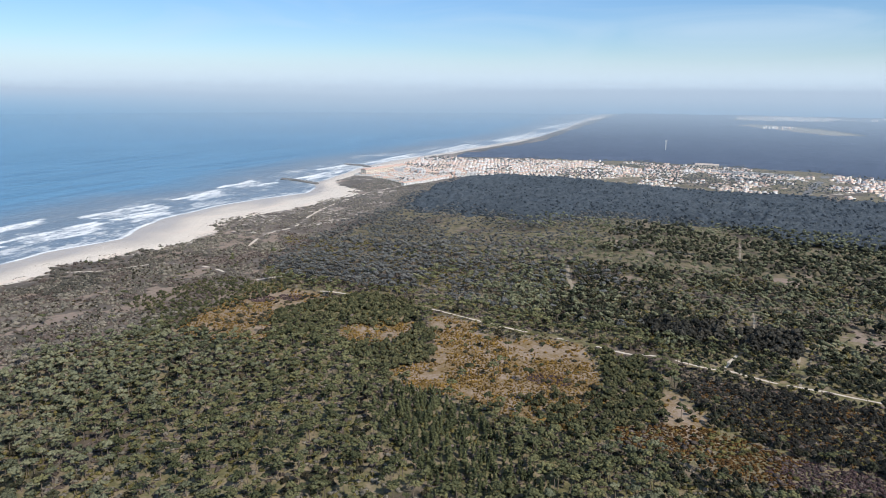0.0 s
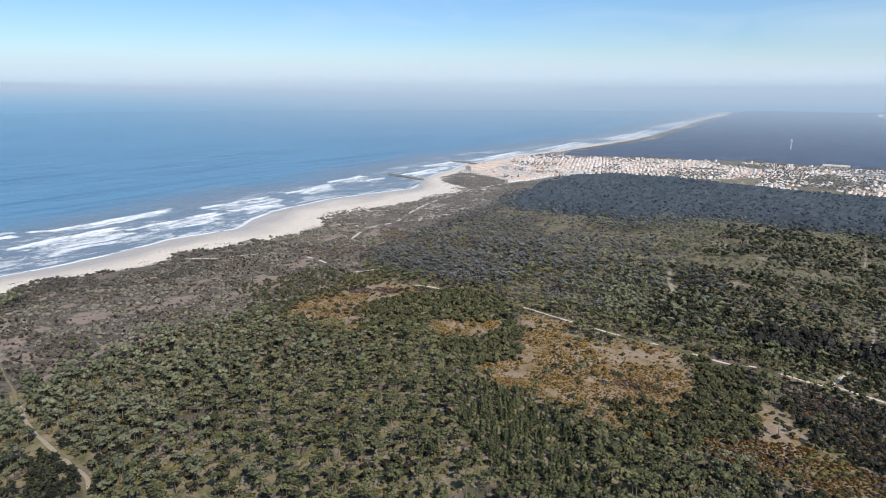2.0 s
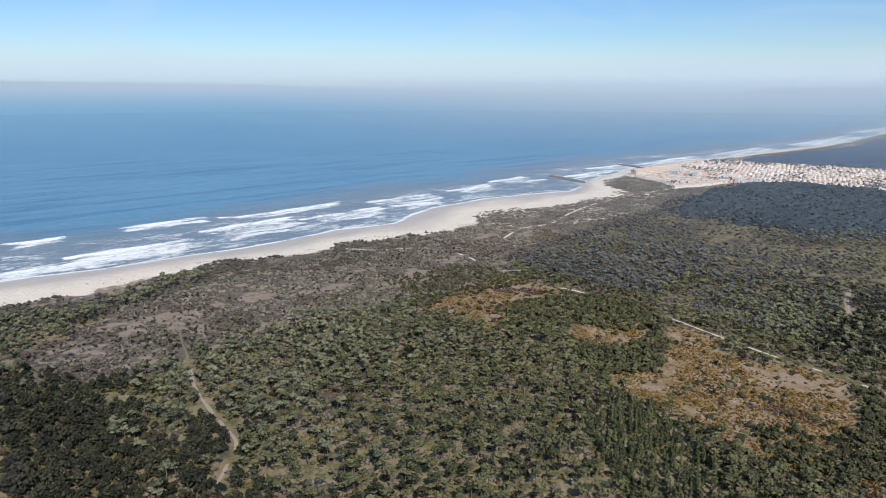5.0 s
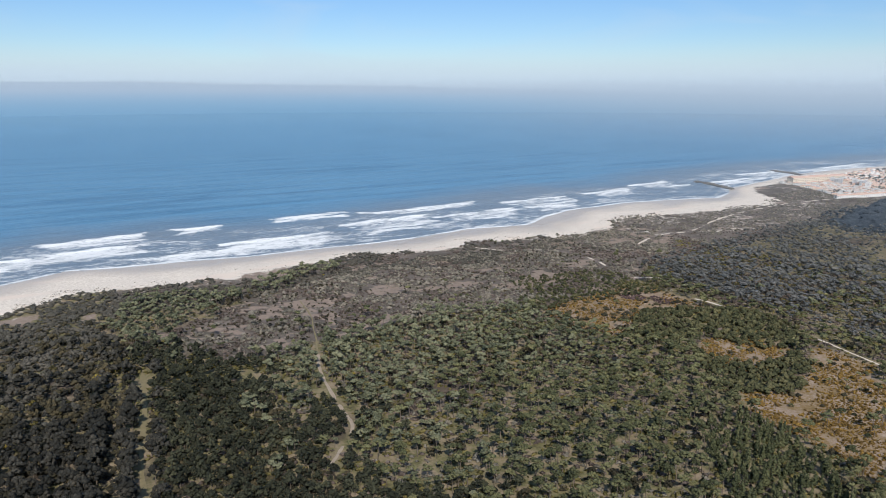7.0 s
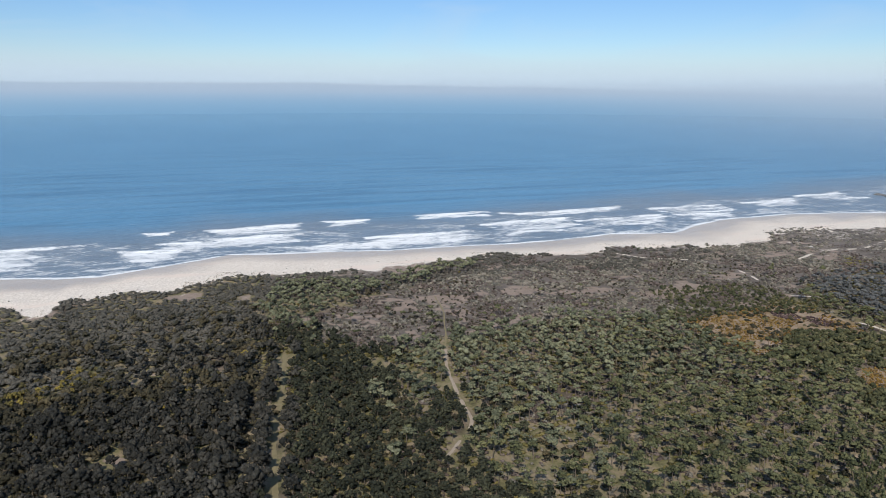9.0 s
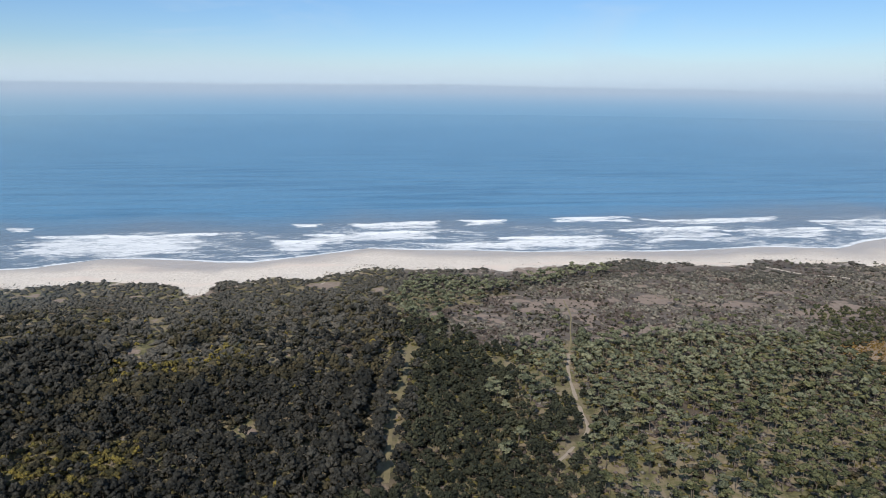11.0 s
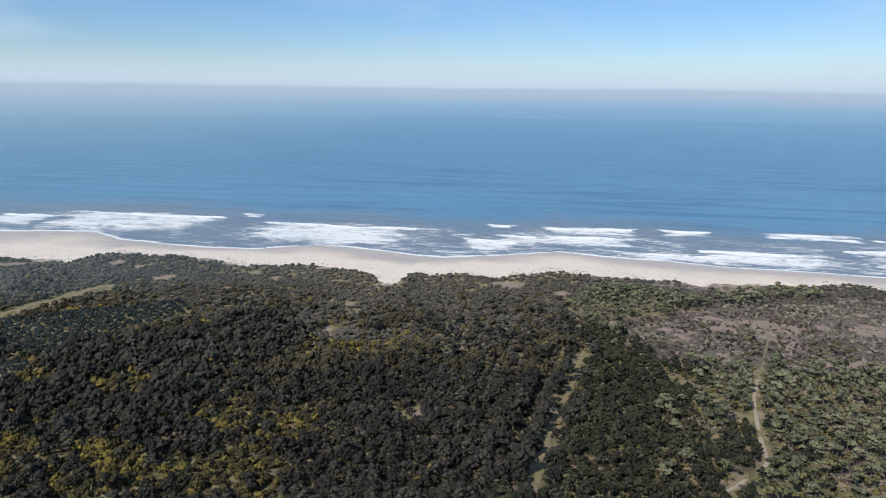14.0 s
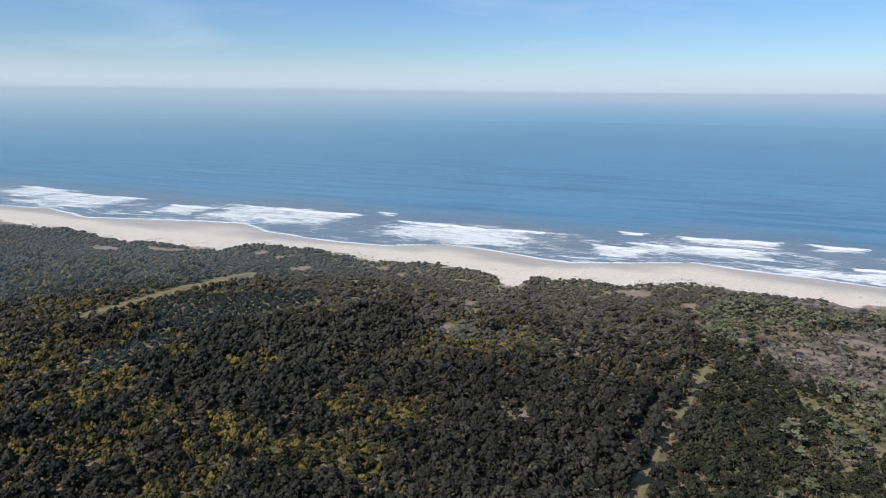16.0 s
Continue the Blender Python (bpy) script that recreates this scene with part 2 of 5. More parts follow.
base = gs.mix(gs.step(gs.math("ADD", cover.outputs["Alpha"], gs.math("MULTIPLY", gs.math("SUBTRACT", gs.noise(6, 5, 0.65), 0.5), 0.9)), 0.4, 0.6), base, bare_soil)
base = gs.mix(sandy, base, gs.mix(wet, dry, damp))
gs.colour(base)
gs.bump(gs.noise(4.0, 5, 0.62), 0.85, 0.75)
rs = gs.math("SUBTRACT", 0.92, gs.math("MULTIPLY", wet, 0.55))
gs.link(rs, gs.bsdf.inputs["Roughness"])
SOIL = gs.mat

PALE_SAND = plain("track_sand", (.36, .305, .245), (.56, .49, .405), 2.5, 0.92, 0.05)
WORN_TRACK = plain("worn_track", (.215, .172, .130), (.36, .300, .236), 2.5, 0.92, 0.05)
DULL_TRACK = plain("dusty_track", (.19, .155, .115), (.33, .275, .21), 3.0, 0.92, 0.05)
GRASS_TRACK = plain("grassy_track", (.115, .098, .050), (.225, .185, .105), 3.5, 0.92, 0.05)
ASPHALT = plain("asphalt", (.12, .115, .11), (.19, .185, .18), 5.0, 0.9)
ROCK = plain("breakwater_rock", (.09, .085, .08), (.21, .20, .185), 2.0, 0.8, 0.2)

# sea
ws = Shader("sea_water", 0.35, 0.22)
depth = ws.attribute("shore").outputs["Fac"]
foam_at = ws.attribute("foam").outputs["Fac"]
deep = ws.mix(ws.noise(700, 3, 0.5, (1.6, 0.35, 1)), (.068, .182, .296), (.086, .208, .324))
# dark lines put the shading of the swell's slopes into the water colour
slope_shade = ws.step(ws.noise(30, 5, 0.66, (1, 0.08, 1), 0.5), 0.48, 0.62)
deep = ws.mix(ws.math("MULTIPLY", slope_shade, 0.75), deep, (.036, .120, .212))
shoal = ws.mix(ws.noise(60, 4, 0.5, (1, 0.3, 1)), (.105, .150, .200), (.165, .190, .215))
water_col = ws.mix(depth, deep, shoal)
lace = ws.math("ADD", ws.math("MULTIPLY", ws.noise(5.0, 6, 0.72, (1, 0.40, 1), 1.3), 0.7), ws.math("MULTIPLY", ws.noise(22, 5, 0.65, (1, 0.45, 1), 1.2), 0.5))
froth = ws.math("ADD", foam_at, ws.math("MULTIPLY", ws.math("SUBTRACT", lace, 0.60), 2.7))
foam = ws.math("ADD", ws.math("MULTIPLY", ws.step(froth, 0.40, 0.58), 0.56), ws.math("MULTIPLY", ws.step(froth, 0.66, 0.86), 0.44))
ws.colour(ws.mix(foam, water_col, (.62, .63, .63)))
ws.link(ws.math("ADD", ws.math("MULTIPLY", foam, 0.5), 0.35), ws.bsdf.inputs["Roughness"])
swell = ws.noise(38, 5, 0.62, (1, 0.16, 1), 0.3)
chop = ws.noise(6, 4, 0.6, (1, 0.5, 1))
ws.bump(ws.math("ADD", ws.math("MULTIPLY", swell, 1.0), ws.math("MULTIPLY", chop, 0.22)), 1.0, 5.0)
WATER = ws.mat

# ---- plan of the coast (metres; x inland, y along the shore) ----
WATERLINE = [(-5000, -640), (-1500, -640), (-850, -635), (-763, -645), (-667, -612), (-556, -638), (-461, -658), (-404, -623), (-295, -602),
             (-240, -608), (-190, -638), (-148, -633), (-80, -611), (-50, -606), (0, -626), (60, -655), (105, -642), (165, -631), (217, -618),
             (297, -612), (375, -604), (470, -612), (545, -595), (600, -624), (650, -642), (765, -645), (855, -625), (917, -600), (977, -622),
             (1020, -655), (1120, -668), (1239, -690), (1300, -702), (1488, -694), (1700, -661), (2106, -629), (2412, -605), (3250, -665), (4073, -745), (5000, -800)]
SCRUBLINE = [(-5000, -550), (-900, -550), (-737, -551), (-652, -535), (-578, -530), (-492, -516), (-385, -520), (-375, -550), (-300, -560),
             (-230, -534), (-186, -547), (-130, -535), (-100, -520), (-82, -498), (-74, -494), (-68, -540), (-30, -538), (20, -538), (60, -558),
             (95, -557), (150, -543), (177, -532), (188, -551), (250, -555), (300, -559), (358, -541), (402, -527), (430, -550), (465, -529),
             (506, -521), (582, -509), (630, -535), (667, -555), (750, -531), (902, -515), (960, -530), (1000, -600), (1100, -640), (1500, -660), (2100, -585), (5000, -740)]


def along(rows, y):
    ys, xs = zip(*rows)
    return np.interp(y, ys, xs)


def waterline(y):
    return along(WATERLINE, y) + (wobble(0, y, 24, 5) - 0.5) * 5


def scrubline(y):
    return along(SCRUBLINE, y) + (rough_noise(0, y, 26, 6) - 0.5) * 26


HEATH = [(-433, 87), (-480, 180), (-529, 291), (-505, 389), (-514, 599), (-451, 638), (-400, 560), (-352, 473), (-347, 352), (-371, 266), (-355, 188), (-350, 150), (-366, 120)]
DARK_THICKET = [(-410, 369), (-395, 460), (-350, 461), (-315, 454), (-334, 398), (-347, 352)]
CLEARINGS = [
    [(-189, 432), (-146, 430), (-134, 407), (-98, 414), (-72, 414), (-56, 379), (-48, 350), (-56, 338), (-53, 313), (-81, 311), (-120, 328),
     (-155, 330), (-165, 335), (-156, 352), (-153, 372), (-166, 403), (-178, 417)],
    [(-230, 383), (-225, 404), (-204, 415), (-191, 415), (-181, 388), (-187, 373), (-206, 370)],
    [(-337, 346), (-341, 384), (-341, 430), (-325, 454), (-291, 451), (-270, 443), (-291, 404), (-292, 392), (-271, 363), (-291, 341)],
    [(-20, 367), (-11, 365), (-2, 347), (6, 340), (-11, 321), (-16, 335)],
]
THICKETS = [
    [(-294, 395), (-275, 425), (-254, 457), (-226, 461), (-199, 449), (-188, 419), (-206, 402), (-236, 393), (-237, 365), (-266, 362)],
    [(-220, 364), (-205, 367), (-187, 371), (-181, 386), (-188, 409), (-168, 402), (-153, 372), (-157, 350), (-165, 335), (-183, 334), (-202, 344)],
    [(-71, 420), (-56, 426), (-37, 413), (-25, 390), (-20, 361), (-12, 318), (-25, 309), (-44, 311), (-55, 338), (-48, 358), (-56, 379)],
    [(-85, 326), (-67, 338), (-44, 311), (-25, 309), (-15, 310), (-25, 301), (-45, 301), (-64, 302)],
    DARK_THICKET,
    [(-342, 320), (-370, 354), (-367, 414), (-346, 437), (-338, 399), (-335, 349)],
]
BUSHLAND = [(-13, 391), (45, 386), (130, 375), (130, 315), (58, 318), (36, 324), (11, 339), (-2, 354)]
RUSTY = [(-39, 311), (-14, 325), (12, 326), (35, 320), (57, 313), (130, 308), (125, 290), (37, 282), (-6, 287), (-32, 297)]
DARK_BLOCKS = [[(-44, 471), (14, 491), (14, 429), (-28, 417)], [(21, 474), (59, 490), (53, 413), (20, 415)]]
PURPLES = [(-78, 353, 8), (55, 298, 16), (78, 306, 12), (-318, 420, 9), (-300, 432, 8)]
PLANTATION = [(-152, 276), (-158, 313), (-135, 314), (-104, 299), (-78, 274), (-50, 240), (-89, 226)]
SOUTH_PLANTATIONS = [[(-351, -312), (-389, -264), (-419, -215), (-394, -197), (-346, -226), (-301, -232), (-295, -264)], [(-235, -267), (-291, -257), (-280, -229), (-222, -236)]]
OPEN_WOOD = [(-125, 789), (-63, 797), (31, 804), (180, 785), (150, 560), (31, 560), (-18, 478), (-50, 471), (-60, 594)]
FIREBREAKS = [[(-369, 74), (-313, 65), (-265, 55), (-215, 49)], [(-364, 61), (-304, 50), (-259, 42), (-222, 36)]]
TOWN_SOUTH = [(-660, 1150), (-495, 1075), (-483, 1135), (-376, 1262), (-267, 1262), (-159, 1226), (5, 1190), (103, 1196), (320, 1150)]
TOWN_NORTH = [(-700, 1330), (-683, 1460), (-595, 1520), (-464, 1555), (-333, 1568), (-190, 1600), (-31, 1567), (169, 1541), (320, 1400)]
TOWN = TOWN_SOUTH + TOWN_NORTH[::-1]
# small bare spots: x, y, radius
SPOTS = [(-377, -92, 7), (-359, -3, 8), (-269, -12, 6), (-154, -171, 5), (-421, 130, 8), (-480, 278, 10), (-415, 412, 8), (-498, -76, 11),
         (-440, -95, 5), (-330, 28, 3), (-523, -340, 9), (-512, -310, 8), (-480, -270, 8), (-511, -207, 9), (-495, -179, 7), (-535, -144, 6), (-447, 271, 9), (-441, 240, 8), (-418, 196, 7), (-449, 163, 8), (-408, 115, 8), (-405, 138, 7), (-431, 399, 9), (-60, 590, 14), (-110, 560, 7), (60, 640, 16), (100, 500, 18), (-250, 170, 4), (-200, 190, 4), (-183, 205, 5), (-414, 150, 5), (-428, 166, 5), (-426, 96, 4),
         (-183, 976, 14), (-37, 979, 15), (-94, 746, 11), (-60, 695, 11), (38, 924, 15), (-155, 647, 8), (-245, 894, 10), (-165, 552, 7), (-177, 869, 12), (99, 779, 9), (-23, 650, 8), (-118, 597, 6), (77, 662, 8), (-28, 608, 7), (-229, 686, 7), (-174, 642, 7)]
FAR_FIELD = [(-20, 3480), (107, 3380), (227, 3100), (320, 2830), (520, 2830), (420, 3300), (260, 3650), (120, 3760)]
VILLAGE_LAND = [(20, 4060), (480, 4060), (760, 4800), (60, 4800)]
TRACKS = {
    "white_track": (2.5, [(-198, 452), (-171, 442), (-143, 434), (-113, 427), (-81, 421), (-44, 412), (-27, 414), (2, 407), (14, 408), (37, 400), (54, 399), (90, 395), (150, 390)], "pale"),
    "cross_track": (2.4, [(11, 407), (15, 422), (19, 436)], "pale"),
    "ride_track": (1.8, [(29, 482), (31, 505), (31, 532)], "dull"),
    "far_ride": (2.4, [(24, 690), (25, 740), (25, 786)], "dull"),
    "side_track": (2.2, [(51, 399), (60, 465), (107, 489), (200, 520)], "dull"),
    "dune_road": (4.0, [(-443, 565), (-461, 617), (-459, 669), (-481, 739), (-499, 826), (-505, 937), (-495, 1060)], "pale"),
    "dune_path": (2.6, [(-520, 415), (-496, 441), (-472, 477), (-448, 487)], "pale"),
    "scrub_path": (3.0, [(-431, 483), (-418, 482), (-399, 475)], "pale"),
    "thicket_path": (3.0, [(-358, 465), (-353, 470), (-345, 483)], "pale"),
    "wood_path": (3.0, [(-290, 456), (-282, 457), (-266, 456)], "pale"),
    "wood_cut": (4.5, [(-125, 620), (-116, 581), (-103, 539)], "dull"),
    "forest_trail": (2.3, [(-340, 168), (-318, 160), (-296, 155), (-268, 150), (-249, 147), (-236, 137), (-221, 123)], "worn"),
    "heath_trail": (1.5, [(-448, 200), (-425, 196), (-407, 192), (-385, 184), (-363, 177), (-342, 168)], "grass"),
    "trail_branch": (3.4, [(-334, 122), (-318, 134), (-300, 143), (-289, 152)], "grass"),
    "firebreak_strip": (3.4, FIREBREAKS[0], "grass"),
    "south_road": (4.6, [(-300, -333), (-329, -330), (-376, -324), (-429, -310), (-450, -300)], "grass"),
    "blowout_path": (2.6, [(-540, -72), (-515, -78), (-490, -76), (-478, -82)], "pale"),
    "spot_path": (1.8, [(-394, -86), (-384, -89), (-372, -94)], "pale"),
}


def track_distance(x, y):
    return np.min([near_line(line, x, y) - width / 2 for name, (width, line, _) in TRACKS.items() if name != "firebreak_strip"], axis=0)


def on_spot(x, y, share=1.0, spots=SPOTS):
    """Bare spots with ragged outlines."""
    ux, uy = rough_noise(x, y, 7, 31) - 0.5, rough_noise(x, y, 7, 36) - 0.5
    return np.any([np.hypot(x - a + ux * r * 2.6, (y - b + uy * r * 2.6) * 0.8) < r * share for a, b, r in spots], axis=0)


def margins(x, y, reach, steps=3):
    """Places stepped away from the middle of the wood: the cleared verge of an opening on its inland side."""
    dx, dy = x - 25.0, y - 30.0
    n = np.hypot(dx, dy) + 1e-6
    return [(x + dx / n * reach * k / (steps - 1), y + dy / n * reach * k / (steps - 1)) for k in range(steps)]


def in_clearing(x, y):
    return np.any([within(p, a, b, 6) for p in CLEARINGS for a, b in margins(x, y, 15)], axis=0)


def land_height(x, y):
    """Ground height: sea floor, beach, foredune and gently rolling wood."""
    w, v = waterline(y), scrubline(y)
    u = (x - w) / np.maximum(v - w, 20)
    beach = np.clip(u, -2, 1) * 1.6
    hummock = smooth01(u, 0.55, 0.9) * (1 - smooth01(x - v, 20, 70)) * (rough_noise(x, y, 14, 21) - 0.35) * 3.2
    roll = smooth01(x - v, 0, 60) * ((rough_noise(x, y, 120, 23) - 0.5) * 3.0 + (rough_noise(x, y, 25, 24) - 0.5) * 1.2)
    return beach + hummock + roll


def lines(bands):
    """Grid lines from (start, stop, step) bands."""
    out = []
    for a, b, s in bands:
        out += list(np.arange(a, b, s))
    return np.array(out + [bands[-1][1]], float)


def sheet(name, gx, gy, height, material, attrs):
    X, Y = np.meshgrid(gx, gy)
    x, y = X.ravel(), Y.ravel()
    nx, ny = len(gx), len(gy)
    i = (np.arange(ny - 1)[:, None] * nx + np.arange(nx - 1)[None]).ravel()
    faces = np.stack([i, i + 1, i + nx + 1, i + nx], 1)
    me = mesh_from(name, np.stack([x, y, height(x, y)], 1), faces, [material], corners=4, attrs=[(k, t, fn(x, y)) for k, t, fn in attrs])
    me.polygons.foreach_set("use_smooth", np.ones(len(faces), bool))
    return new(name, me)


def bare_pocket(x, y):
    """Open sandy pockets in the scrub behind the foredune."""
    d = x - scrubline(y)
    return (rough_noise(x, y * 0.55, 20, 251) > 0.66 + 0.0016 * d - 0.05 * (y > 230)) & (d < 95) & (d > -5)


def heath_gap(x, y):
    """Bare reddish patches, long across the slope, between the heath scrub."""
    return within(HEATH, x, y, 20) & (0.7 * rough_noise(x, y * 0.55, 24, 405) + 0.3 * rough_noise(x, y, 7, 406) > 0.575)


def ground_cover(x, y):
    """Red: loose sand, green: ochre clearing, blue: heath."""
    v = scrubline(y)
    sand = 1 - smooth01(x - v, -6, 5)
    sand = np.maximum(sand, (1 - smooth01(x - v, 0, 45)) * 0.42)
    soil = np.zeros_like(x)
    for sx, sy, r in SPOTS:
        bend, bend2 = (rough_noise(x, y, 7, 31) - 0.5) * r * 2.6, (rough_noise(x, y, 7, 36) - 0.5) * r * 2.6
        d = np.hypot(x - sx + bend, (y - sy + bend2) * 0.8)
        soil = np.maximum(soil, (1 - smooth01(d, r * 0.4, r * 1.2)) * 0.68)
    sand = np.maximum(sand, within(OPEN_WOOD, x, y) * (0.04 + 0.22 * smooth01(rough_noise(x, y, 60, 32), 0.5, 0.7)))
    sand = np.maximum(sand, (1 - smooth01(track_distance(x, y), 0, 4)) * 0.36 * np.where((y < 200) & (x > -480), 0.5, 1.0))
    sand = np.maximum(sand, ((y > 600) & (x < -425) & (x > v)) * (0.22 + 0.24 * wobble(x, y, 35, 34)))
    soil = np.maximum(soil, bare_pocket(x, y) * 0.62)
    soil = np.maximum(soil, heath_gap(x, y) * 0.60)
    sand = np.maximum(sand, bare_pocket(x, y) * 0.30)
    clear = np.zeros_like(x)
    for poly in CLEARINGS:
        clear = np.maximum(clear, np.any([within(poly, a, b, 6) for a, b in margins(x, y, 15)], axis=0) )
    for poly in (BUSHLAND, RUSTY):
        clear = np.maximum(clear, within(poly, x, y, 6) * 0.3)
    brown = within(HEATH, x, y, 20).astype(float)
    brown = np.maximum(brown, ((x - v > 0) & (x - v < 70) & (y > 80)) * 1.0)
    brown = np.maximum(brown, ((y > 520) & (x < np.interp(y, (520, 600, 740, 935, 1080), (-380, -388, -394, -417, -432)))) * 1.0)
    brown = np.maximum(brown, smooth01(y, 430, 560) * 0.3)
    built_up = within(TOWN, x, y, 10)
    soil = np.maximum(soil, built_up * (0.15 + 0.38 * wobble(x, y, 40, 33)))
    sand = np.maximum(sand, built_up * (0.24 + 0.10 * smooth01(-x, 250, 330) + 0.22 * wobble(x, y, 18, 37)))
    sand = np.maximum(sand, within(FAR_FIELD, x, y, 40) * 0.45 + within(VILLAGE_LAND, x, y, 60) * 0.3)
    return np.stack([sand, clear, brown, soil], 1)


def wetness(x, y):
    w, v = waterline(y), scrubline(y)
    u = (x - w) / np.maximum(v - w, 20) + (rough_noise(x, y * 0.5, 40, 41) - 0.5) * 0.6
    reach = 0.52 + 0.30 * smooth01(y, 60, 200) * (1 - smooth01(y, 520, 700))
    return 1 - smooth01(u, reach * 0.25, reach)


ground = sheet("ground", lines([(-1000, -660, 60), (-660, 160, 5), (160, 600, 20), (600, 4950, 150)]),
               lines([(-4950, -1000, 150), (-1000, -480, 10), (-480, 720, 5), (720, 1400, 12), (1400, 4950, 100)]), land_height, SOIL,
               [("cover", "FLOAT_COLOR", ground_cover), ("wet", "FLOAT", wetness)])
tagged(ground, "sandy dune soil with needle litter, ochre clearings and a pale beach", "ground", kind="structure")

# breaking waves: offshore line x, from y to y, how far the white water runs shoreward
BREAKERS_SOUTH = [(-800, -1010, -860, 70), (-770, -900, -700, 90), (-742, -640, -560, 60), (-775, -560, -430, 110), (-772, -470, -350, 100), (-805, -342, -315, 20),
                  (-752, -300, -95, 95), (-788, -20, 5, 14), (-788, 40, 155, 26), (-735, -15, 150, 40), (-700, -40, 20, 40), (-690, 200, 330, 55), (-668, 120, 300, 25)]
BREAKERS_NORTH = [(-792, 180, 235, 26), (-795, 290, 400, 22), (-772, 400, 600, 24), (-720, 350, 480, 60), (-700, 470, 610, 40), (-745, 610, 740, 60), (-690, 620, 700, 30),
                  (-745, 770, 880, 50), (-770, 900, 1010, 45), (-720, 1040, 1200, 40), (-760, 1180, 1330, 50), (-735, 1330, 1600, 50), (-715, 1620, 2000, 60), (-690, 2050, 2700, 70), (-730, 2700, 4400, 70)]


def breaker_shapes(x, y):
    """Crest height and amount of foam over the water: bores with a sharp shoreward front and foam behind."""
    crest, foam_amount = np.zeros_like(x), np.zeros_like(x)
    zero = 0 * x
    for k, (bx, ya, yb, run) in enumerate(BREAKERS_SOUTH + BREAKERS_NORTH):
        soft = 8 + 0.22 * (yb - ya)
        span = smooth01(y, ya - 10, ya + soft) * (1 - smooth01(y, yb - soft, yb + 10))
        bow = ((y - (ya + yb) / 2) / ((yb - ya) / 2)) ** 2
        line = bx + 6 + (rough_noise(zero, y, 70, 50 + k) - 0.5) * 22 + (wobble(zero, y, 11, 55 + k) - 0.5) * 4 - np.minimum(bow, 2) * 2.5 + (rough_noise(x, y, 16, 330 + k) - 0.5) * 9
        crest += smooth01(y, ya - 60, ya + 10) * (1 - smooth01(y, yb - 10, yb + 60)) * np.exp(-((x - line) / 5.0) ** 2) * 1.4
        thick = (2.5 + 8 * wobble(zero, y, 38, 160 + k)) * np.sqrt(span)
        d = x - line
        foam_amount = np.maximum(foam_amount, smooth01(d, -4.0, 1.5) * (1 - smooth01(d, 0.5 * thick, thick + 9)) * smooth01(span, 0.02, 0.3) * (0.50 + 0.34 * wobble(zero, y, 19, 190 + k) + 0.42 * rough_noise(x, y * 0.6, 9, 195 + k)))
        for j, share in enumerate((0.40, 0.70, 1.0)):
            shift = (rough_noise(zero, y, 80, 80 + 3 * k + j) - 0.5) * 34
            here = smooth01(wobble(zero, y, 0.30 * (yb - ya) + 12, 140 + 3 * k + j), 0.35, 0.6) * smooth01(span, 0.1, 0.5)
            s = line + run * share + shift - x
            foam_amount = np.maximum(foam_amount, smooth01(s, -1.5, 1.0) * (1 - smooth01(s, 3 + 4 * here, 9 + 8 * here)) * here * 0.92)
        d = x - line
        sheet_of_foam = span * smooth01(d, -16, 2) * (1 - smooth01(d, run * 0.7, run * (1.0 + 0.7 * wobble(zero, y, 30, 60 + k))))
        foam_amount = np.maximum(foam_amount, sheet_of_foam * ((0.60 if k < len(BREAKERS_SOUTH) else 0.40) + 0.46 * rough_noise(x, y * 0.5, 22, 120 + k)))
    return crest, foam_amount


def foam_cover(x, y):
    d = x - waterline(y)
    _, amount = breaker_shapes(x, y)
    swash = np.exp(-((d + 1.0) / 3.6) ** 2) * (0.75 + 0.65 * wobble(0 * x, y, 38, 97))
    swash2 = np.exp(-((d + 17 + (wobble(0 * x, y, 45, 91) - 0.5) * 22) / 2.6) ** 2) * 0.75 * smooth01(wobble(0 * x, y, 60, 92), 0.35, 0.6)
    surf = smooth01(d, -190, -110) * (1 - smooth01(d, -14, 0)) * 0.42 * (0.35 + 0.9 * wobble(x, y * 0.6, 34, 93))
    swash3 = np.exp(-((d + 38 + (rough_noise(0 * x, y, 70, 94) - 0.5) * 40) / 3.0) ** 2) * 0.8 * smooth01(wobble(0 * x, y, 80, 95), 0.40, 0.65)
    sheet_foam = smooth01(d, -34, -14) * (1 - smooth01(d, -5, 1)) * 0.55 * wobble(x, y * 0.5, 22, 96)
    return np.maximum.reduce([amount, swash, swash2, swash3, sheet_foam, surf])


def sea_height(x, y):
    d = x - waterline(y)
    crest, _ = breaker_shapes(x, y)
    fade = smooth01(-d, 0, 60)
    swell_lines = np.sin((x + (rough_noise(x * 0.2, y, 260, 71) - 0.5) * 90) / 62 * 2 * math.pi) * 0.55 * smooth01(-d, 60, 260) * (1 - smooth01(-d, 900, 1600))
    return 0.03 + crest * fade + swell_lines - smooth01(d, 4, 20) * 3.0


def shore_mix(x, y):
    d = waterline(y) - x + (rough_noise(x, y, 130, 72) - 0.5) * 90
    return 1 - smooth01(d, 120, 300)


water = sheet("water", lines([(-4950, -1600, 90), (-1600, -900, 14), (-900, -830, 4), (-830, -590, 2.5)]),
              lines([(-4950, -1100, 110), (-1100, -700, 10), (-700, 900, 6), (900, 1400, 9), (1400, 4950, 45)]), sea_height, WATER,
              [("foam", "FLOAT", foam_cover), ("shore", "FLOAT", shore_mix)])
tagged(water, "blue ocean with long swell and white breaking surf", "sea", kind="structure")


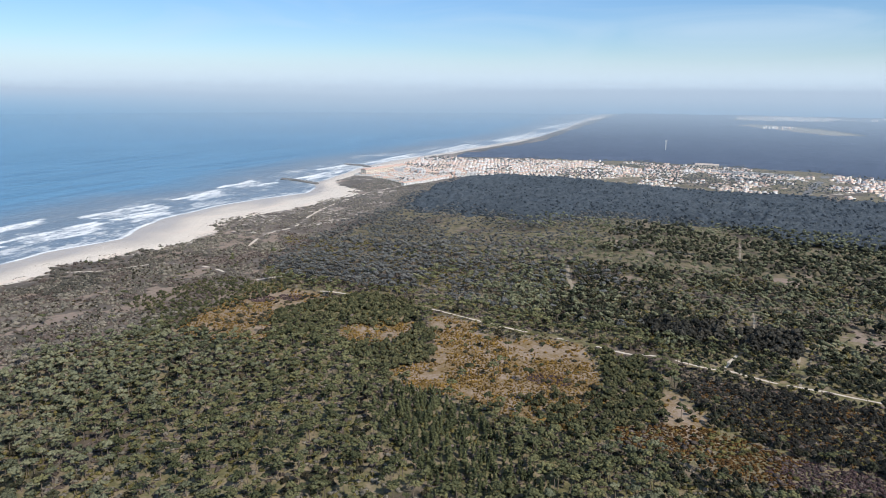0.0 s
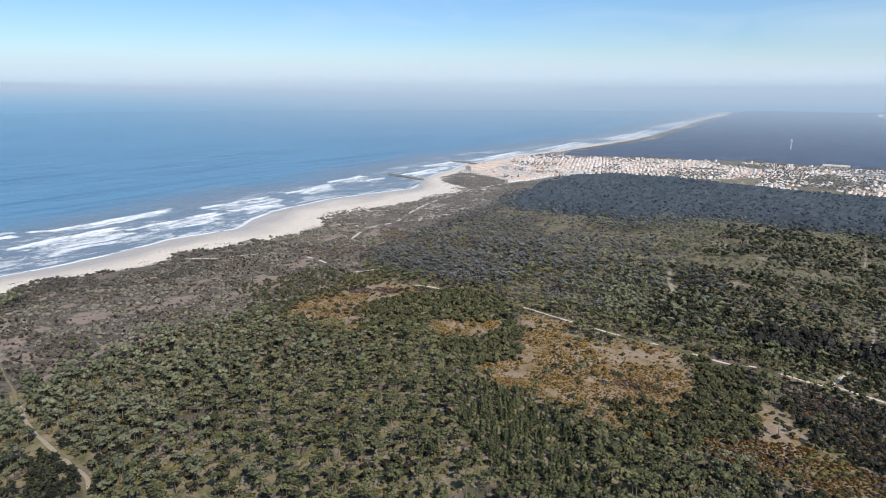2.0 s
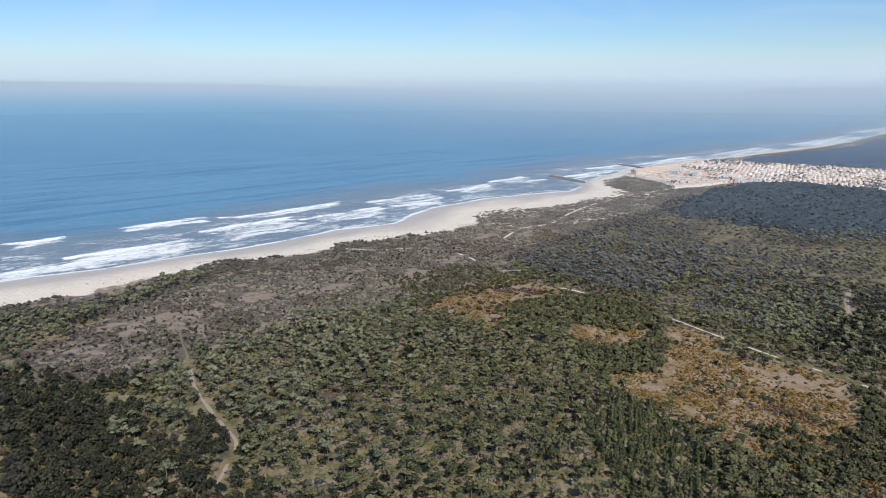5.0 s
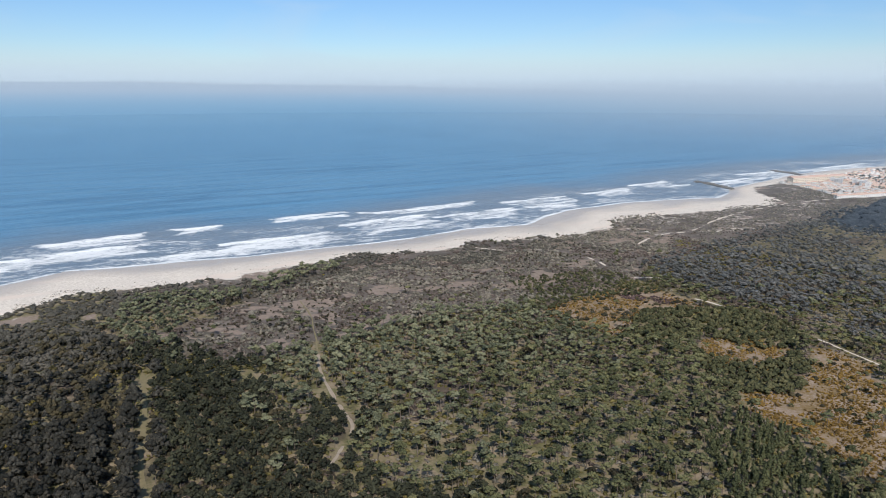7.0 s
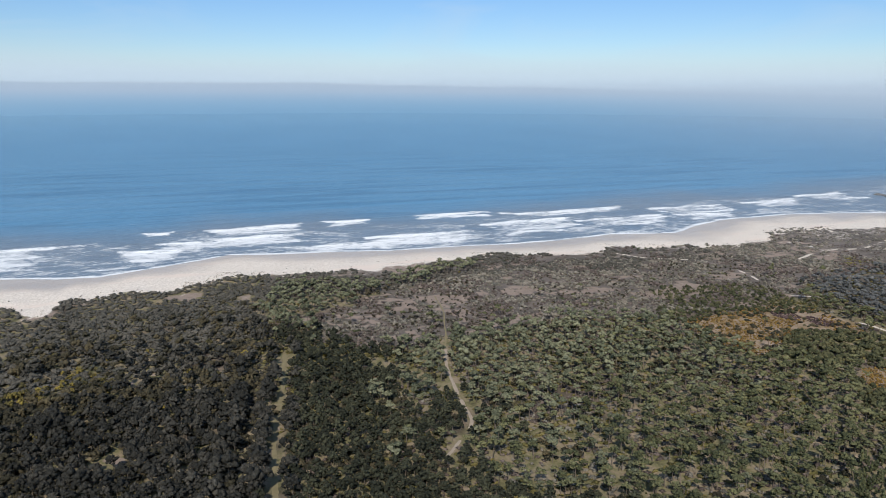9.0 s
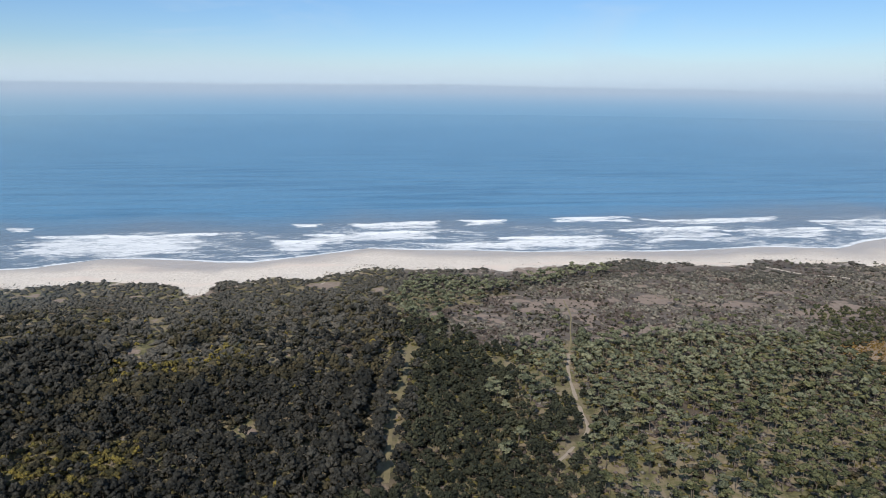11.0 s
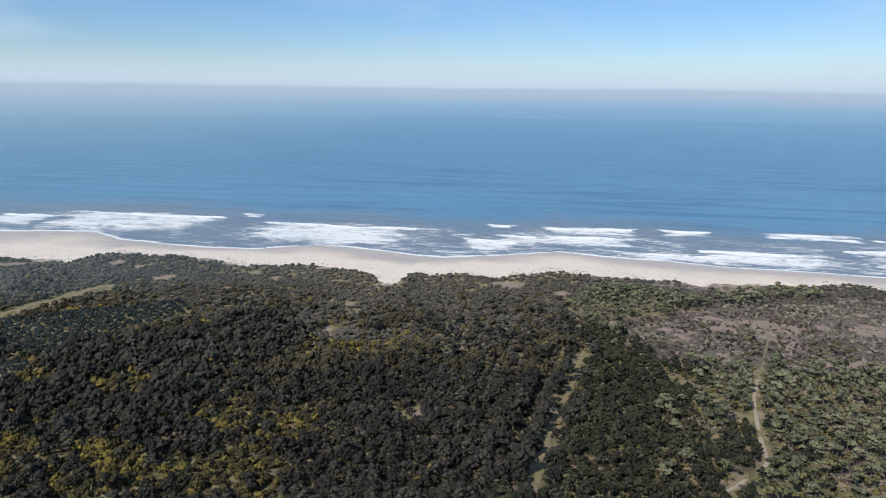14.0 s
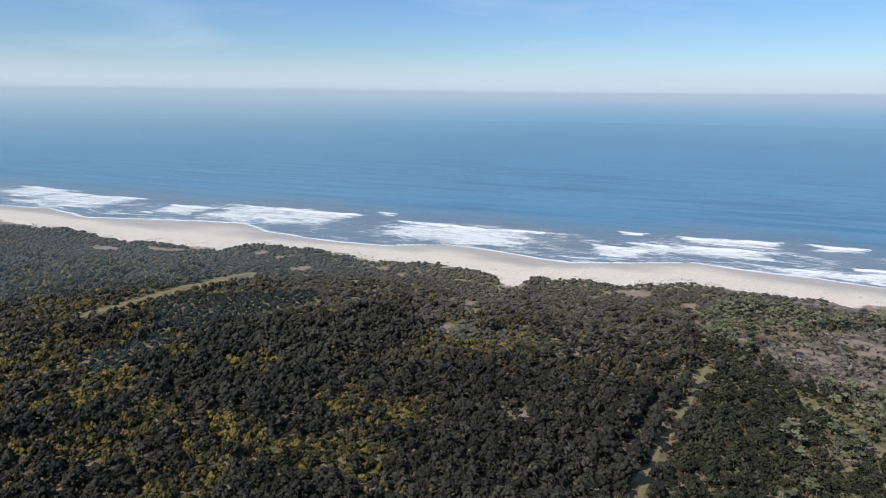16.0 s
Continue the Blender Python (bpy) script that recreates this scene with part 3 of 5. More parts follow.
def ribbon(name, width, line, material, seed, broken=0.25):
    """A sandy track with uneven edges, lying on the ground."""
    pts = [Vector((*p, 0)) for p in line]
    dense = []
    for k in range(len(pts) - 1):
        p0, p1, p2, p3 = pts[max(k - 1, 0)], pts[k], pts[k + 1], pts[min(k + 2, len(pts) - 1)]
        n = max(2, int((p2 - p1).length / 2.0))
        for j in range(n):
            u = j / n
            dense.append(0.5 * ((2 * p1) + (p2 - p0) * u + (2 * p0 - 5 * p1 + 4 * p2 - p3) * u * u + (3 * p1 - p0 - 3 * p2 + p3) * u ** 3))
    dense.append(pts[-1])
    c = np.array([p[:] for p in dense])[:, :2]
    tang = np.gradient(c, axis=0)
    tang /= np.linalg.norm(tang, axis=1)[:, None] + 1e-9
    side = np.stack([-tang[:, 1], tang[:, 0]], 1)
    s = np.arange(len(c)) * 2.0
    wl = width / 2 * (0.7 + 0.7 * rough_noise(s, s * 0, 9, seed))
    wr = width / 2 * (0.7 + 0.7 * rough_noise(s, s * 0, 9, seed + 5))
    worn = broken + (1 - broken) * smooth01(rough_noise(s, s * 0, 13, seed + 9), 0.36, 0.50)
    wl, wr = wl * worn, wr * worn
    cols = [c + side * wl[:, None], c + side * wl[:, None] * 0.33, c - side * wr[:, None] * 0.33, c - side * wr[:, None]]
    v = np.concatenate(cols)
    z = land_height(v[:, 0], v[:, 1]) + 0.12 - 0.3 * np.tile(worn < 0.42, 4)
    n = len(c)
    z[:n] -= 0.2
    z[3 * n:] -= 0.2
    faces = [(a * n + i, a * n + i + 1, (a + 1) * n + i + 1, (a + 1) * n + i) for a in range(3) for i in range(n - 1)]
    me = mesh_from(name, np.column_stack([v, z]), np.array(faces)[:, ::-1], [material], corners=4)
    return new(name, me)


LOOKS = {"pale": (PALE_SAND, "pale sandy track worn into the dune soil"), "worn": (WORN_TRACK, "worn sandy trail through the pine wood"), "dull": (DULL_TRACK, "dusty sandy track through the pine wood"),
         "grass": (GRASS_TRACK, "grassy strip of open ground between the pines")}
for k, (name, (width, line, kind)) in enumerate(TRACKS.items()):
    tagged(ribbon(name, width, line, LOOKS[kind][0], 100 + k, 0.8 if kind == "grass" else 0.25), LOOKS[kind][1], "track", kind="structure")

# ---- plants ----
def icosahedron():
    bm = bmesh.new()
    bmesh.ops.create_icosphere(bm, subdivisions=1, radius=1)
    v = np.array([p.co[:] for p in bm.verts])
    bm.verts.index_update()
    f = np.array([[q.index for q in face.verts] for face in bm.faces])
    bm.free()
    return v, f


ICO_V, ICO_F = icosahedron()
OCTA_V = np.array([(1, 0, 0), (0, 1, 0), (-1, 0, 0), (0, -1, 0), (0, 0, 1), (0, 0, -1)], float)
OCTA_F = np.array([(0, 1, 4), (1, 2, 4), (2, 3, 4), (3, 0, 4), (1, 0, 5), (2, 1, 5), (3, 2, 5), (0, 3, 5)])


class Form:
    """Triangles of one plant: points, faces and material slots (0 leaves, 1 wood)."""

    def __init__(self, seed):
        self.r = np.random.default_rng(seed)
        self.v, self.f, self.s, self.n = [], [], [], 0

    def add(self, v, f, slot):
        self.v.append(v)
        self.f.append(f + self.n)
        self.s.append(np.full(len(f), slot))
        self.n += len(v)

    def lump(self, centre, size, fine=False):
        """A knobbly mass of leaves: a rough eight-sided clump, or a finer one of twenty sides."""
        size = np.asarray(size) * self.r.uniform(0.75, 1.2, 3)
        base, faces = (ICO_V, ICO_F) if fine else (OCTA_V * 1.12, OCTA_F)
        v = base * (1 + self.r.uniform(-0.35, 0.35, (len(base), 1))) * size + self.r.normal(0, 0.12, (len(base), 3)) * size
        a = self.r.uniform(0, 6.28)
        c, s = math.cos(a), math.sin(a)
        self.add(v @ np.array([[c, s, 0], [-s, c, 0], [0, 0, 1]]) + centre, faces, 0)

    def sprays(self, centre, size, count, leaf):
        """Small leafy sprays that stand out from a mass."""
        d = self.r.normal(0, 1, (count, 3))
        d /= np.linalg.norm(d, axis=1)[:, None]
        d[:, 2] = np.abs(d[:, 2]) * 0.9 - 0.15
        p = centre + d * np.asarray(size) * self.r.uniform(0.7, 1.4, (count, 1))
        t = self.r.normal(0, 1, (count, 3, 3)) * leaf * np.array([1, 1, 0.6])
        v = (p[:, None] + t).reshape(-1, 3)
        self.add(v, np.arange(count * 3).reshape(-1, 3), 0)

    def limb(self, a, b, ra, rb, sides=5):
        a, b = Vector(a), Vector(b)
        q = (b - a).to_track_quat("Z", "Y").to_matrix()
        ring = [Vector((math.cos(6.2832 * k / sides), math.sin(6.2832 * k / sides), 0)) for k in range(sides)]
        v = np.array([(a + q @ (w * ra))[:] for w in ring] + [(b + q @ (w * rb))[:] for w in ring])
        f = []
        for k in range(sides):
            m = (k + 1) % sides
            f += [(k, m, sides + m), (k, sides + m, sides + k)]
        self.add(v, np.array(f), 1)

    def done(self):
        return np.concatenate(self.v), np.concatenate(self.f), np.concatenate(self.s)


def pine_form(seed, level):
    """Maritime pine: bare leaning trunk under a flat, uneven umbrella of needle tufts. About 7.5 m tall."""
    p = Form(seed)
    lean = p.r.normal(0, 0.4, 2)
    top = np.array([lean[0], lean[1], 5.3])
    if level == 2:
        p.limb((0, 0, -0.3), top, 0.18, 0.10, 3)
    elif level < 2:
        p.limb((0, 0, -0.3), (lean[0] * 0.5, lean[1] * 0.5, 3.4), 0.19, 0.14, (5, 4)[level])
        p.limb((lean[0] * 0.5, lean[1] * 0.5, 3.4), top + (0, 0, 0.9), 0.14, 0.05, (5, 3)[level])
    count = (13, 8, 3, 1)[level]
    spread = p.r.uniform(0.85, 1.2)
    for k in range(count):
        a = 2.4 * k + p.r.uniform(-0.5, 0.5)
        rad = 1.75 * math.sqrt((k + 0.3) / count) * spread * p.r.uniform(0.8, 1.15) if count > 1 else 0
        c = top + (math.cos(a) * rad, math.sin(a) * rad, 1.5 - 0.30 * rad ** 2 + p.r.uniform(-0.45, 0.35))
        size = p.r.uniform(0.75, 1.2) * (0.72, 0.92, 1.3, 1.9)[level]
        if level == 0 and k % 2:
            p.limb(top - (0, 0, p.r.uniform(0.2, 1.8)), c, 0.06, 0.02, 3)
        p.lump(c, (size, size, size * 0.62), level == 0)
        p.sprays(c, (size, size, size * 0.62), (14, 6, 5, 5)[level], (0.24, 0.30, 0.44, 0.7)[level])
    return p.done()


def young_pine_form(seed, level):
    """Slim conical pine of a close plantation. About 6 m tall."""
    p = Form(seed)
    if level < 2:
        p.limb((0, 0, -0.3), (0, 0, 5.6), 0.11, 0.02, 4)
    tiers = (7, 5, 3, 2)[level]
    for k in range(tiers):
        u = k / max(tiers - 1, 1)
        c = np.array([p.r.normal(0, 0.15), p.r.normal(0, 0.15), 1.7 + 3.7 * u])
        size = (1.35 - 0.95 * u) * p.r.uniform(0.9, 1.1)
        p.lump(c, (size, size, 0.8))
        p.sprays(c, (size, size, 0.8), (14, 8, 5, 4)[level], (0.22, 0.28, 0.36, 0.4)[level])
    return p.done()


def round_form(seed, level):
    """Broad rounded acacia or thicket bush, leafy to the ground. About 3.6 m tall."""
    p = Form(seed)
    if level < 2:
        p.limb((0, 0, -0.3), (0.1, 0.1, 1.8), 0.12, 0.06, 4)
    count = (14, 8, 5, 2)[level]
    for k in range(count):
        a, rad = 2.4 * k + p.r.uniform(-0.4, 0.4), 1.75 * math.sqrt(k / count) * p.r.uniform(0.85, 1.15)
        c = np.array([math.cos(a) * rad, math.sin(a) * rad, 2.9 - 0.42 * rad ** 2 + p.r.uniform(-0.35, 0.35)])
        size = p.r.uniform(0.8, 1.2) * (0.72, 0.88, 1.1, 1.6)[level]
        p.lump(c, (size, size, size * 0.9), level == 0)
        p.sprays(c, (size, size, size * 0.9), (12, 5, 3, 4)[level], (0.22, 0.28, 0.38, 0.5)[level])
    return p.done()


def cushion_form(seed, level):
    """Wind-pruned coastal thicket: a broad flat cushion that runs into its neighbours. About 2.2 m tall."""
    p = Form(seed)
    count = (9, 7, 4, 3)[level]
    for k in range(count):
        a, rad = 2.4 * k + p.r.uniform(-0.5, 0.5), 2.3 * math.sqrt(k / count) * p.r.uniform(0.8, 1.15)
        c = np.array([math.cos(a) * rad, math.sin(a) * rad, 1.5 - 0.12 * rad ** 2 + p.r.uniform(-0.25, 0.25)])
        size = p.r.uniform(0.75, 1.25) * (0.9, 1.0, 1.25, 1.4)[level]
        p.lump(c, (size, size, size * 0.62))
        p.sprays(c, (size, size, size * 0.62), (8, 5, 3, 2)[level], (0.2, 0.24, 0.34, 0.4)[level])
    return p.done()


def canopy_form(seed, level):
    """Tree of a closed canopy: a broad crown of many tufts that meets its neighbours. About 6.5 m tall."""
    p = Form(seed)
    if level < 2:
        p.limb((0, 0, -0.3), (0.1, 0.1, 4.4), 0.17, 0.08, 4)
    count = (16, 10, 7, 2)[level]
    tall = p.r.uniform(5.2, 6.2)
    for k in range(count):
        a, rad = 2.4 * k + p.r.uniform(-0.5, 0.5), 2.0 * math.sqrt(k / count) * p.r.uniform(0.85, 1.15)
        c = np.array([math.cos(a) * rad, math.sin(a) * rad, tall - 0.62 * rad ** 1.7 + p.r.uniform(-0.5, 0.4)])
        size = p.r.uniform(0.75, 1.2) * (0.78, 0.92, 1.05, 1.9)[level]
        p.lump(c, (size, size, size * 0.85), level == 0)
        p.sprays(c, (size, size, size * 0.85), (12, 4, 3, 5)[level], (0.24, 0.34, 0.42, 0.7)[level])
    return p.done()


def low_form(seed, level):
    """Wind-clipped low shrub. About 1.2 m tall."""
    p = Form(seed)
    for k in range((5, 3, 2, 1)[level]):
        a, rad = p.r.uniform(0, 6.28), (p.r.uniform(0.5, 1.1) if k else 0)
        c = np.array([math.cos(a) * rad, math.sin(a) * rad, p.r.uniform(0.25, 0.6)])
        size = p.r.uniform(0.7, 1.1) * (0.9, 1.0, 1.15, 1.4)[level]
        p.lump(c, (size, size, size * 0.6))
        p.sprays(c, (size, size, size * 0.6), (7, 5, 4, 4)[level], (0.16, 0.18, 0.26, 0.3)[level])
    return p.done()


def plant_mass(name, forms, x, y, scale, material, label, category):
    """Many plants of one kind, joined."""
    if not len(x):
        return None
    pick, turn = rng.integers(0, len(forms), len(x)), rng.uniform(0, 6.2832, len(x))
    stretch, tint = rng.uniform(0.85, 1.2, len(x)), rng.uniform(0, 1, len(x))
    z = land_height(x, y)
    vs, fs, ss, ts, at = [], [], [], [], 0
    for k, (v, f, s) in enumerate(forms):
        i = np.where(pick == k)[0]
        if not len(i):
            continue
        c, sn = np.cos(turn[i])[:, None], np.sin(turn[i])[:, None]
        sc = scale[i][:, None]
        px = (v[None, :, 0] * c - v[None, :, 1] * sn) * sc + x[i][:, None]
        py = (v[None, :, 0] * sn + v[None, :, 1] * c) * sc + y[i][:, None]
        pz = v[None, :, 2] * sc * stretch[i][:, None] + z[i][:, None]
        vs.append(np.stack([px, py, pz], -1).reshape(-1, 3))
        fs.append((f[None] + (at + np.arange(len(i)) * len(v))[:, None, None]).reshape(-1, 3))
        ss.append(np.tile(s, len(i)))
        ts.append(np.repeat(tint[i], len(v)))
        at += len(i) * len(v)
    me = mesh_from(name, np.concatenate(vs), np.concatenate(fs), [material, BARK], np.concatenate(ss), attrs=[("tint", "FLOAT", np.concatenate(ts))])
    return tagged(new(name, me), label, category, kind="stuff")


def jittered(x0, x1, y0, y1, step):
    gx, gy = np.meshgrid(np.arange(x0, x1, step), np.arange(y0, y1, step))
    n = gx.size
    return gx.ravel() + rng.uniform(-0.8, 0.8, n) * step, gy.ravel() + rng.uniform(-0.8, 0.8, n) * step


MIDDLE = (25.0, 30.0)          # the middle of the wood


def seen_side(x, y, nearest):
    """The part of the wood on the seaward and northern side."""
    a = np.degrees(np.arctan2(-(x - MIDDLE[0]), y - MIDDLE[1])) % 360
    return (np.hypot(x - MIDDLE[0], y - MIDDLE[1]) > nearest) & ((a < 148) | (a > 344))


# where each kind grows; the wood ends short of the town
WOOD_EDGE = [(-640, 900), (-510, 990), (-480, 1080), (-376, 1235), (-267, 1240), (-159, 1200), (5, 1165), (103, 1170), (320, 1125), (600, 1090)]
px, py = jittered(-565, 560, -700, 1290, 3.5)
thinned = rng.uniform(0, 1, len(px)) < np.interp(py, (620, 700, 860), (1.0, 0.95, 0.9))
px, py = px[thinned], py[thinned]
keep = seen_side(px, py, 201) & (px > scrubline(py) + 1) & (py < np.interp(px, *zip(*WOOD_EDGE)) + (rough_noise(px, py, 40, 199) - 0.5) * 30)
px, py = px[keep], py[keep]
track = np.min([track_distance(a, b) for a, b in margins(px, py, 5)], axis=0)
chance, sort = rng.uniform(0, 1, len(px)), rng.uniform(0, 1, len(px))
patch, patch2 = rough_noise(px, py, 42, 201), rough_noise(px, py, 26, 205)
inland = px - scrubline(py)
heathy = within(HEATH, px, py, 20)
clear = in_clearing(px, py)
thick = np.any([within(p, a, b, 5) for p in THICKETS for a, b in margins(px, py, 5)], axis=0)
planted = within(PLANTATION, px, py, 3) | np.any([within(p, px, py, 4) for p in SOUTH_PLANTATIONS], axis=0)
open_wood = within(OPEN_WOOD, px, py, 30)
firebreak = np.any([near_line(FIREBREAKS[0], a, b) < 3.2 for a, b in margins(px, py, 9)], axis=0) | (near_line(FIREBREAKS[1], px, py) < 3.3)
firebreak |= np.any([near_line(TRACKS["south_road"][1], a, b) < 5 for a, b in margins(px, py, 12)], axis=0)
bare = np.any([on_spot(u, v, 0.8) for u, v in margins(px, py, 5)], axis=0) | (track < 1.2)
south = py < 60 + (patch2 - 0.5) * 50 - (px + 350) * 0.12
north = py > 450 - (px + 100) * 0.10
coastal = inland < 42 + (patch - 0.5) * 50
dune_land = (py > 520) & (px < np.interp(py, (520, 600, 740, 935, 1080), (-388, -396, -402, -425, -440)) + (patch - 0.5) * 50)
middle = ~south & ~north
NONE, PINES, DENSE, YOUNG, LEAFY, YELLOW, LOW, SILVERY, DARK, BLUE, MID, CLOSED, COAST, DEEP, TEAL = range(15)
kind = np.full(len(px), NONE)
airy = smooth01(np.hypot(px + 165, py - 215), 110, 60)          # the thin old wood with bare trunks
kind[middle & (chance < 0.80 - 0.30 * airy - 0.16 * (patch < 0.42))] = PINES
shade = smooth01(-px + (patch2 - 0.5) * 120 - 0.6 * np.maximum(py - 150, 0), 80, 300)       # darker towards the coast
kind[middle & (kind == PINES) & (sort < shade)] = MID
gloom = smooth01(212 - py + (patch - 0.5) * 130, 0, 130) * smooth01(-px, 100, 190) * smooth01(inland, 110, 190)
kind[middle & np.isin(kind, (MID, PINES)) & (wobble(px, py, 9, 209) < gloom * 1.0)] = DEEP
kind[middle & (kind == DEEP) & (np.minimum(near_line(FIREBREAKS[0], px, py), near_line(FIREBREAKS[1], px, py)) < 9) & (sort < 0.7)] = DARK
lane_side = (near_line(FIREBREAKS[1], px, py) < 10) & (inland > 150)
kind[lane_side & (sort < 0.6)] = DARK
kind[middle & (gloom > 0.4) & (kind == NONE) & (sort < 0.7)] = DEEP
kind[middle & (kind == PINES) & (sort < 0.85 * smooth01(px + (patch2 - 0.5) * 90, -60, 30))] = MID
kind[middle & (kind == MID) & (px > -10) & (sort < 0.8)] = DEEP
kind[middle & (kind == NONE) & (sort < 0.75)] = LOW
kind[middle & (patch2 > 0.60) & (sort < 0.25)] = LEAFY
kind[middle & (patch2 < 0.36) & (sort < 0.10)] = YELLOW
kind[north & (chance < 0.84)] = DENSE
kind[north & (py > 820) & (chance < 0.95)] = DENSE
kind[north & (py < 620) & (sort < 0.45)] = np.where(chance[north & (py < 620) & (sort < 0.45)] < 0.8, np.where(px[north & (py < 620) & (sort < 0.45)] > -230, PINES, DENSE), NONE)
kind[north & open_wood & (chance > 0.72)] = NONE
ridge = rough_noise(px * 0.35 + py * 0.1, py, 26, 261)
kind[north & (py < 860) & (ridge < 0.41) & (sort < 0.65)] = NONE
kind[north & (patch < 0.41) & (chance > 0.5)] = NONE
kind[north & (kind == NONE) & (sort < 0.8)] = LOW
east = smooth01(px + (patch2 - 0.5) * 160 + (patch - 0.5) * 160, -270, -40) * (py < 850)
kind[north & np.isin(kind, (PINES, DENSE)) & (sort < east)] = MID
kind[north & (kind == MID) & (px > -110) & (sort < 0.66)] = DEEP
ridings = np.any([within(p, px, py, 5) for p in DARK_BLOCKS], axis=0)
kind[north & ridings & (chance < 0.9)] = DARK
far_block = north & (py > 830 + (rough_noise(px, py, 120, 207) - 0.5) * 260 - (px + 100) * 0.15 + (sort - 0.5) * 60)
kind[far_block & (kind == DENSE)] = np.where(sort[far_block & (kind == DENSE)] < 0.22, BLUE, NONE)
kind[south] = np.where(sort[south] < 0.55, DARK, LEAFY)
yellow_here = smooth01(patch2, 0.42, 0.55) * smooth01(rough_noise(px, py, 90, 265), 0.33, 0.50)
yellow_here *= smooth01(-py, -5, 55)
kind[south & ~lane_side & (chance < 0.03 + yellow_here * 0.88)] = YELLOW
kind[south & (kind == LEAFY) & (sort < 0.85) & (py > -40)] = DARK
kind[south & (chance > 0.965) & (patch < 0.5)] = SILVERY
belt = smooth01(inland + (patch - 0.5) * 130, 235, 95)
# far south: the paler thicket replaces dark trees to imitate bluish haze
belt = np.maximum(belt, smooth01(-py + (patch - 0.5) * 120, 230, 400) * 0.75)
kind[south & (kind != YELLOW) & (sort < belt * 0.92)] = COAST
kind[south & (kind == YELLOW) & (sort < belt)] = COAST
block = rough_noise(px, py, 75, 263)
kind[south & (kind == LEAFY) & (block < 0.50) & (inland > 150)] = DARK
kind[south & (chance > 0.95) & (patch2 < 0.40)] = LOW
mixed_in = south & (kind == DARK) & (sort < 0.30 + 0.3 * (block > 0.5)) & (np.hypot(px - MIDDLE[0], py - MIDDLE[1]) > 345)
kind[mixed_in] = LEAFY
kind[heathy] = np.where(sort[heathy] < 0.09 + 0.26 * (patch2[heathy] > 0.54) + 0.20 * (py[heathy] < 240), LEAFY, NONE)
kind[heathy & (sort > 0.965) & (px > -420)] = PINES
kind[dune_land] = np.where(sort[dune_land] < 0.004 + 0.05 * (patch[dune_land] > 0.62) * (py[dune_land] < 640), COAST, NONE)
kind[coastal & ~south & ~dune_land] = np.where(sort[coastal & ~south & ~dune_land] < 0.05, COAST, NONE)
kind[(inland < 34 + (patch - 0.5) * 30) & south] = NONE
kind[planted] = np.where(py[planted] < 0, TEAL, YOUNG)
kind[thick] = CLOSED
kind[thick & (px < -300)] = np.where(sort[thick & (px < -300)] < 0.8, CLOSED, NONE)
bushland, rusty = within(BUSHLAND, px, py, 6), within(RUSTY, px, py, 6)
kind[bushland] = np.where(sort[bushland] < 0.80, DARK, NONE)
kind[rusty] = np.where(sort[rusty] < 0.09, CLOSED, NONE)
kind[clear & ~thick] = np.where(sort[clear & ~thick] < 0.06, CLOSED, NONE)
kind[clear & ~thick & (sort > 0.985)] = PINES
kind[firebreak | bare | bare_pocket(px, py)] = NONE
away = np.hypot(px - MIDDLE[0], py - MIDDLE[1])
kind[(kind == LOW) & (away > 560)] = NONE
size = rng.uniform(0.6, 1.28, len(px))
size[kind == LEAFY] *= np.where(inland[kind == LEAFY] < 70, 0.55, np.where(south[kind == LEAFY], 1.2, 0.85))
size[kind == CLOSED] *= np.where(thick[kind == CLOSED], 0.95, np.where(bushland[kind == CLOSED], 0.75, 0.6))
size[(kind == CLOSED) & (px < -300)] *= 0.68
size[(kind == LEAFY) & heathy] *= 0.5
size[(kind == COAST) & ~south & ~thick] *= 0.5
size[(kind == COAST) & thick] *= 0.62
size[np.isin(kind, (DENSE, BLUE)) & (py > 640)] *= 0.86
size[(kind == BLUE)] *= 0.98
size[south] *= np.clip(0.34 + inland[south] / 190, 0.38, 1.0) * np.where(block[south] < 0.45, 1.12, 0.92)
size[(kind == COAST) & south] *= 1.12
size[(kind == DARK)] *= np.where(bushland[kind == DARK], 0.5, 1.12)
size[(kind == DEEP)] *= 0.86
size[kind == TEAL] = rng.uniform(0.62, 0.74, (kind == TEAL).sum())
size[(kind == DARK) & lane_side] *= 1.3
size[kind == YELLOW] *= np.where(middle[kind == YELLOW], 0.5, 1.0)

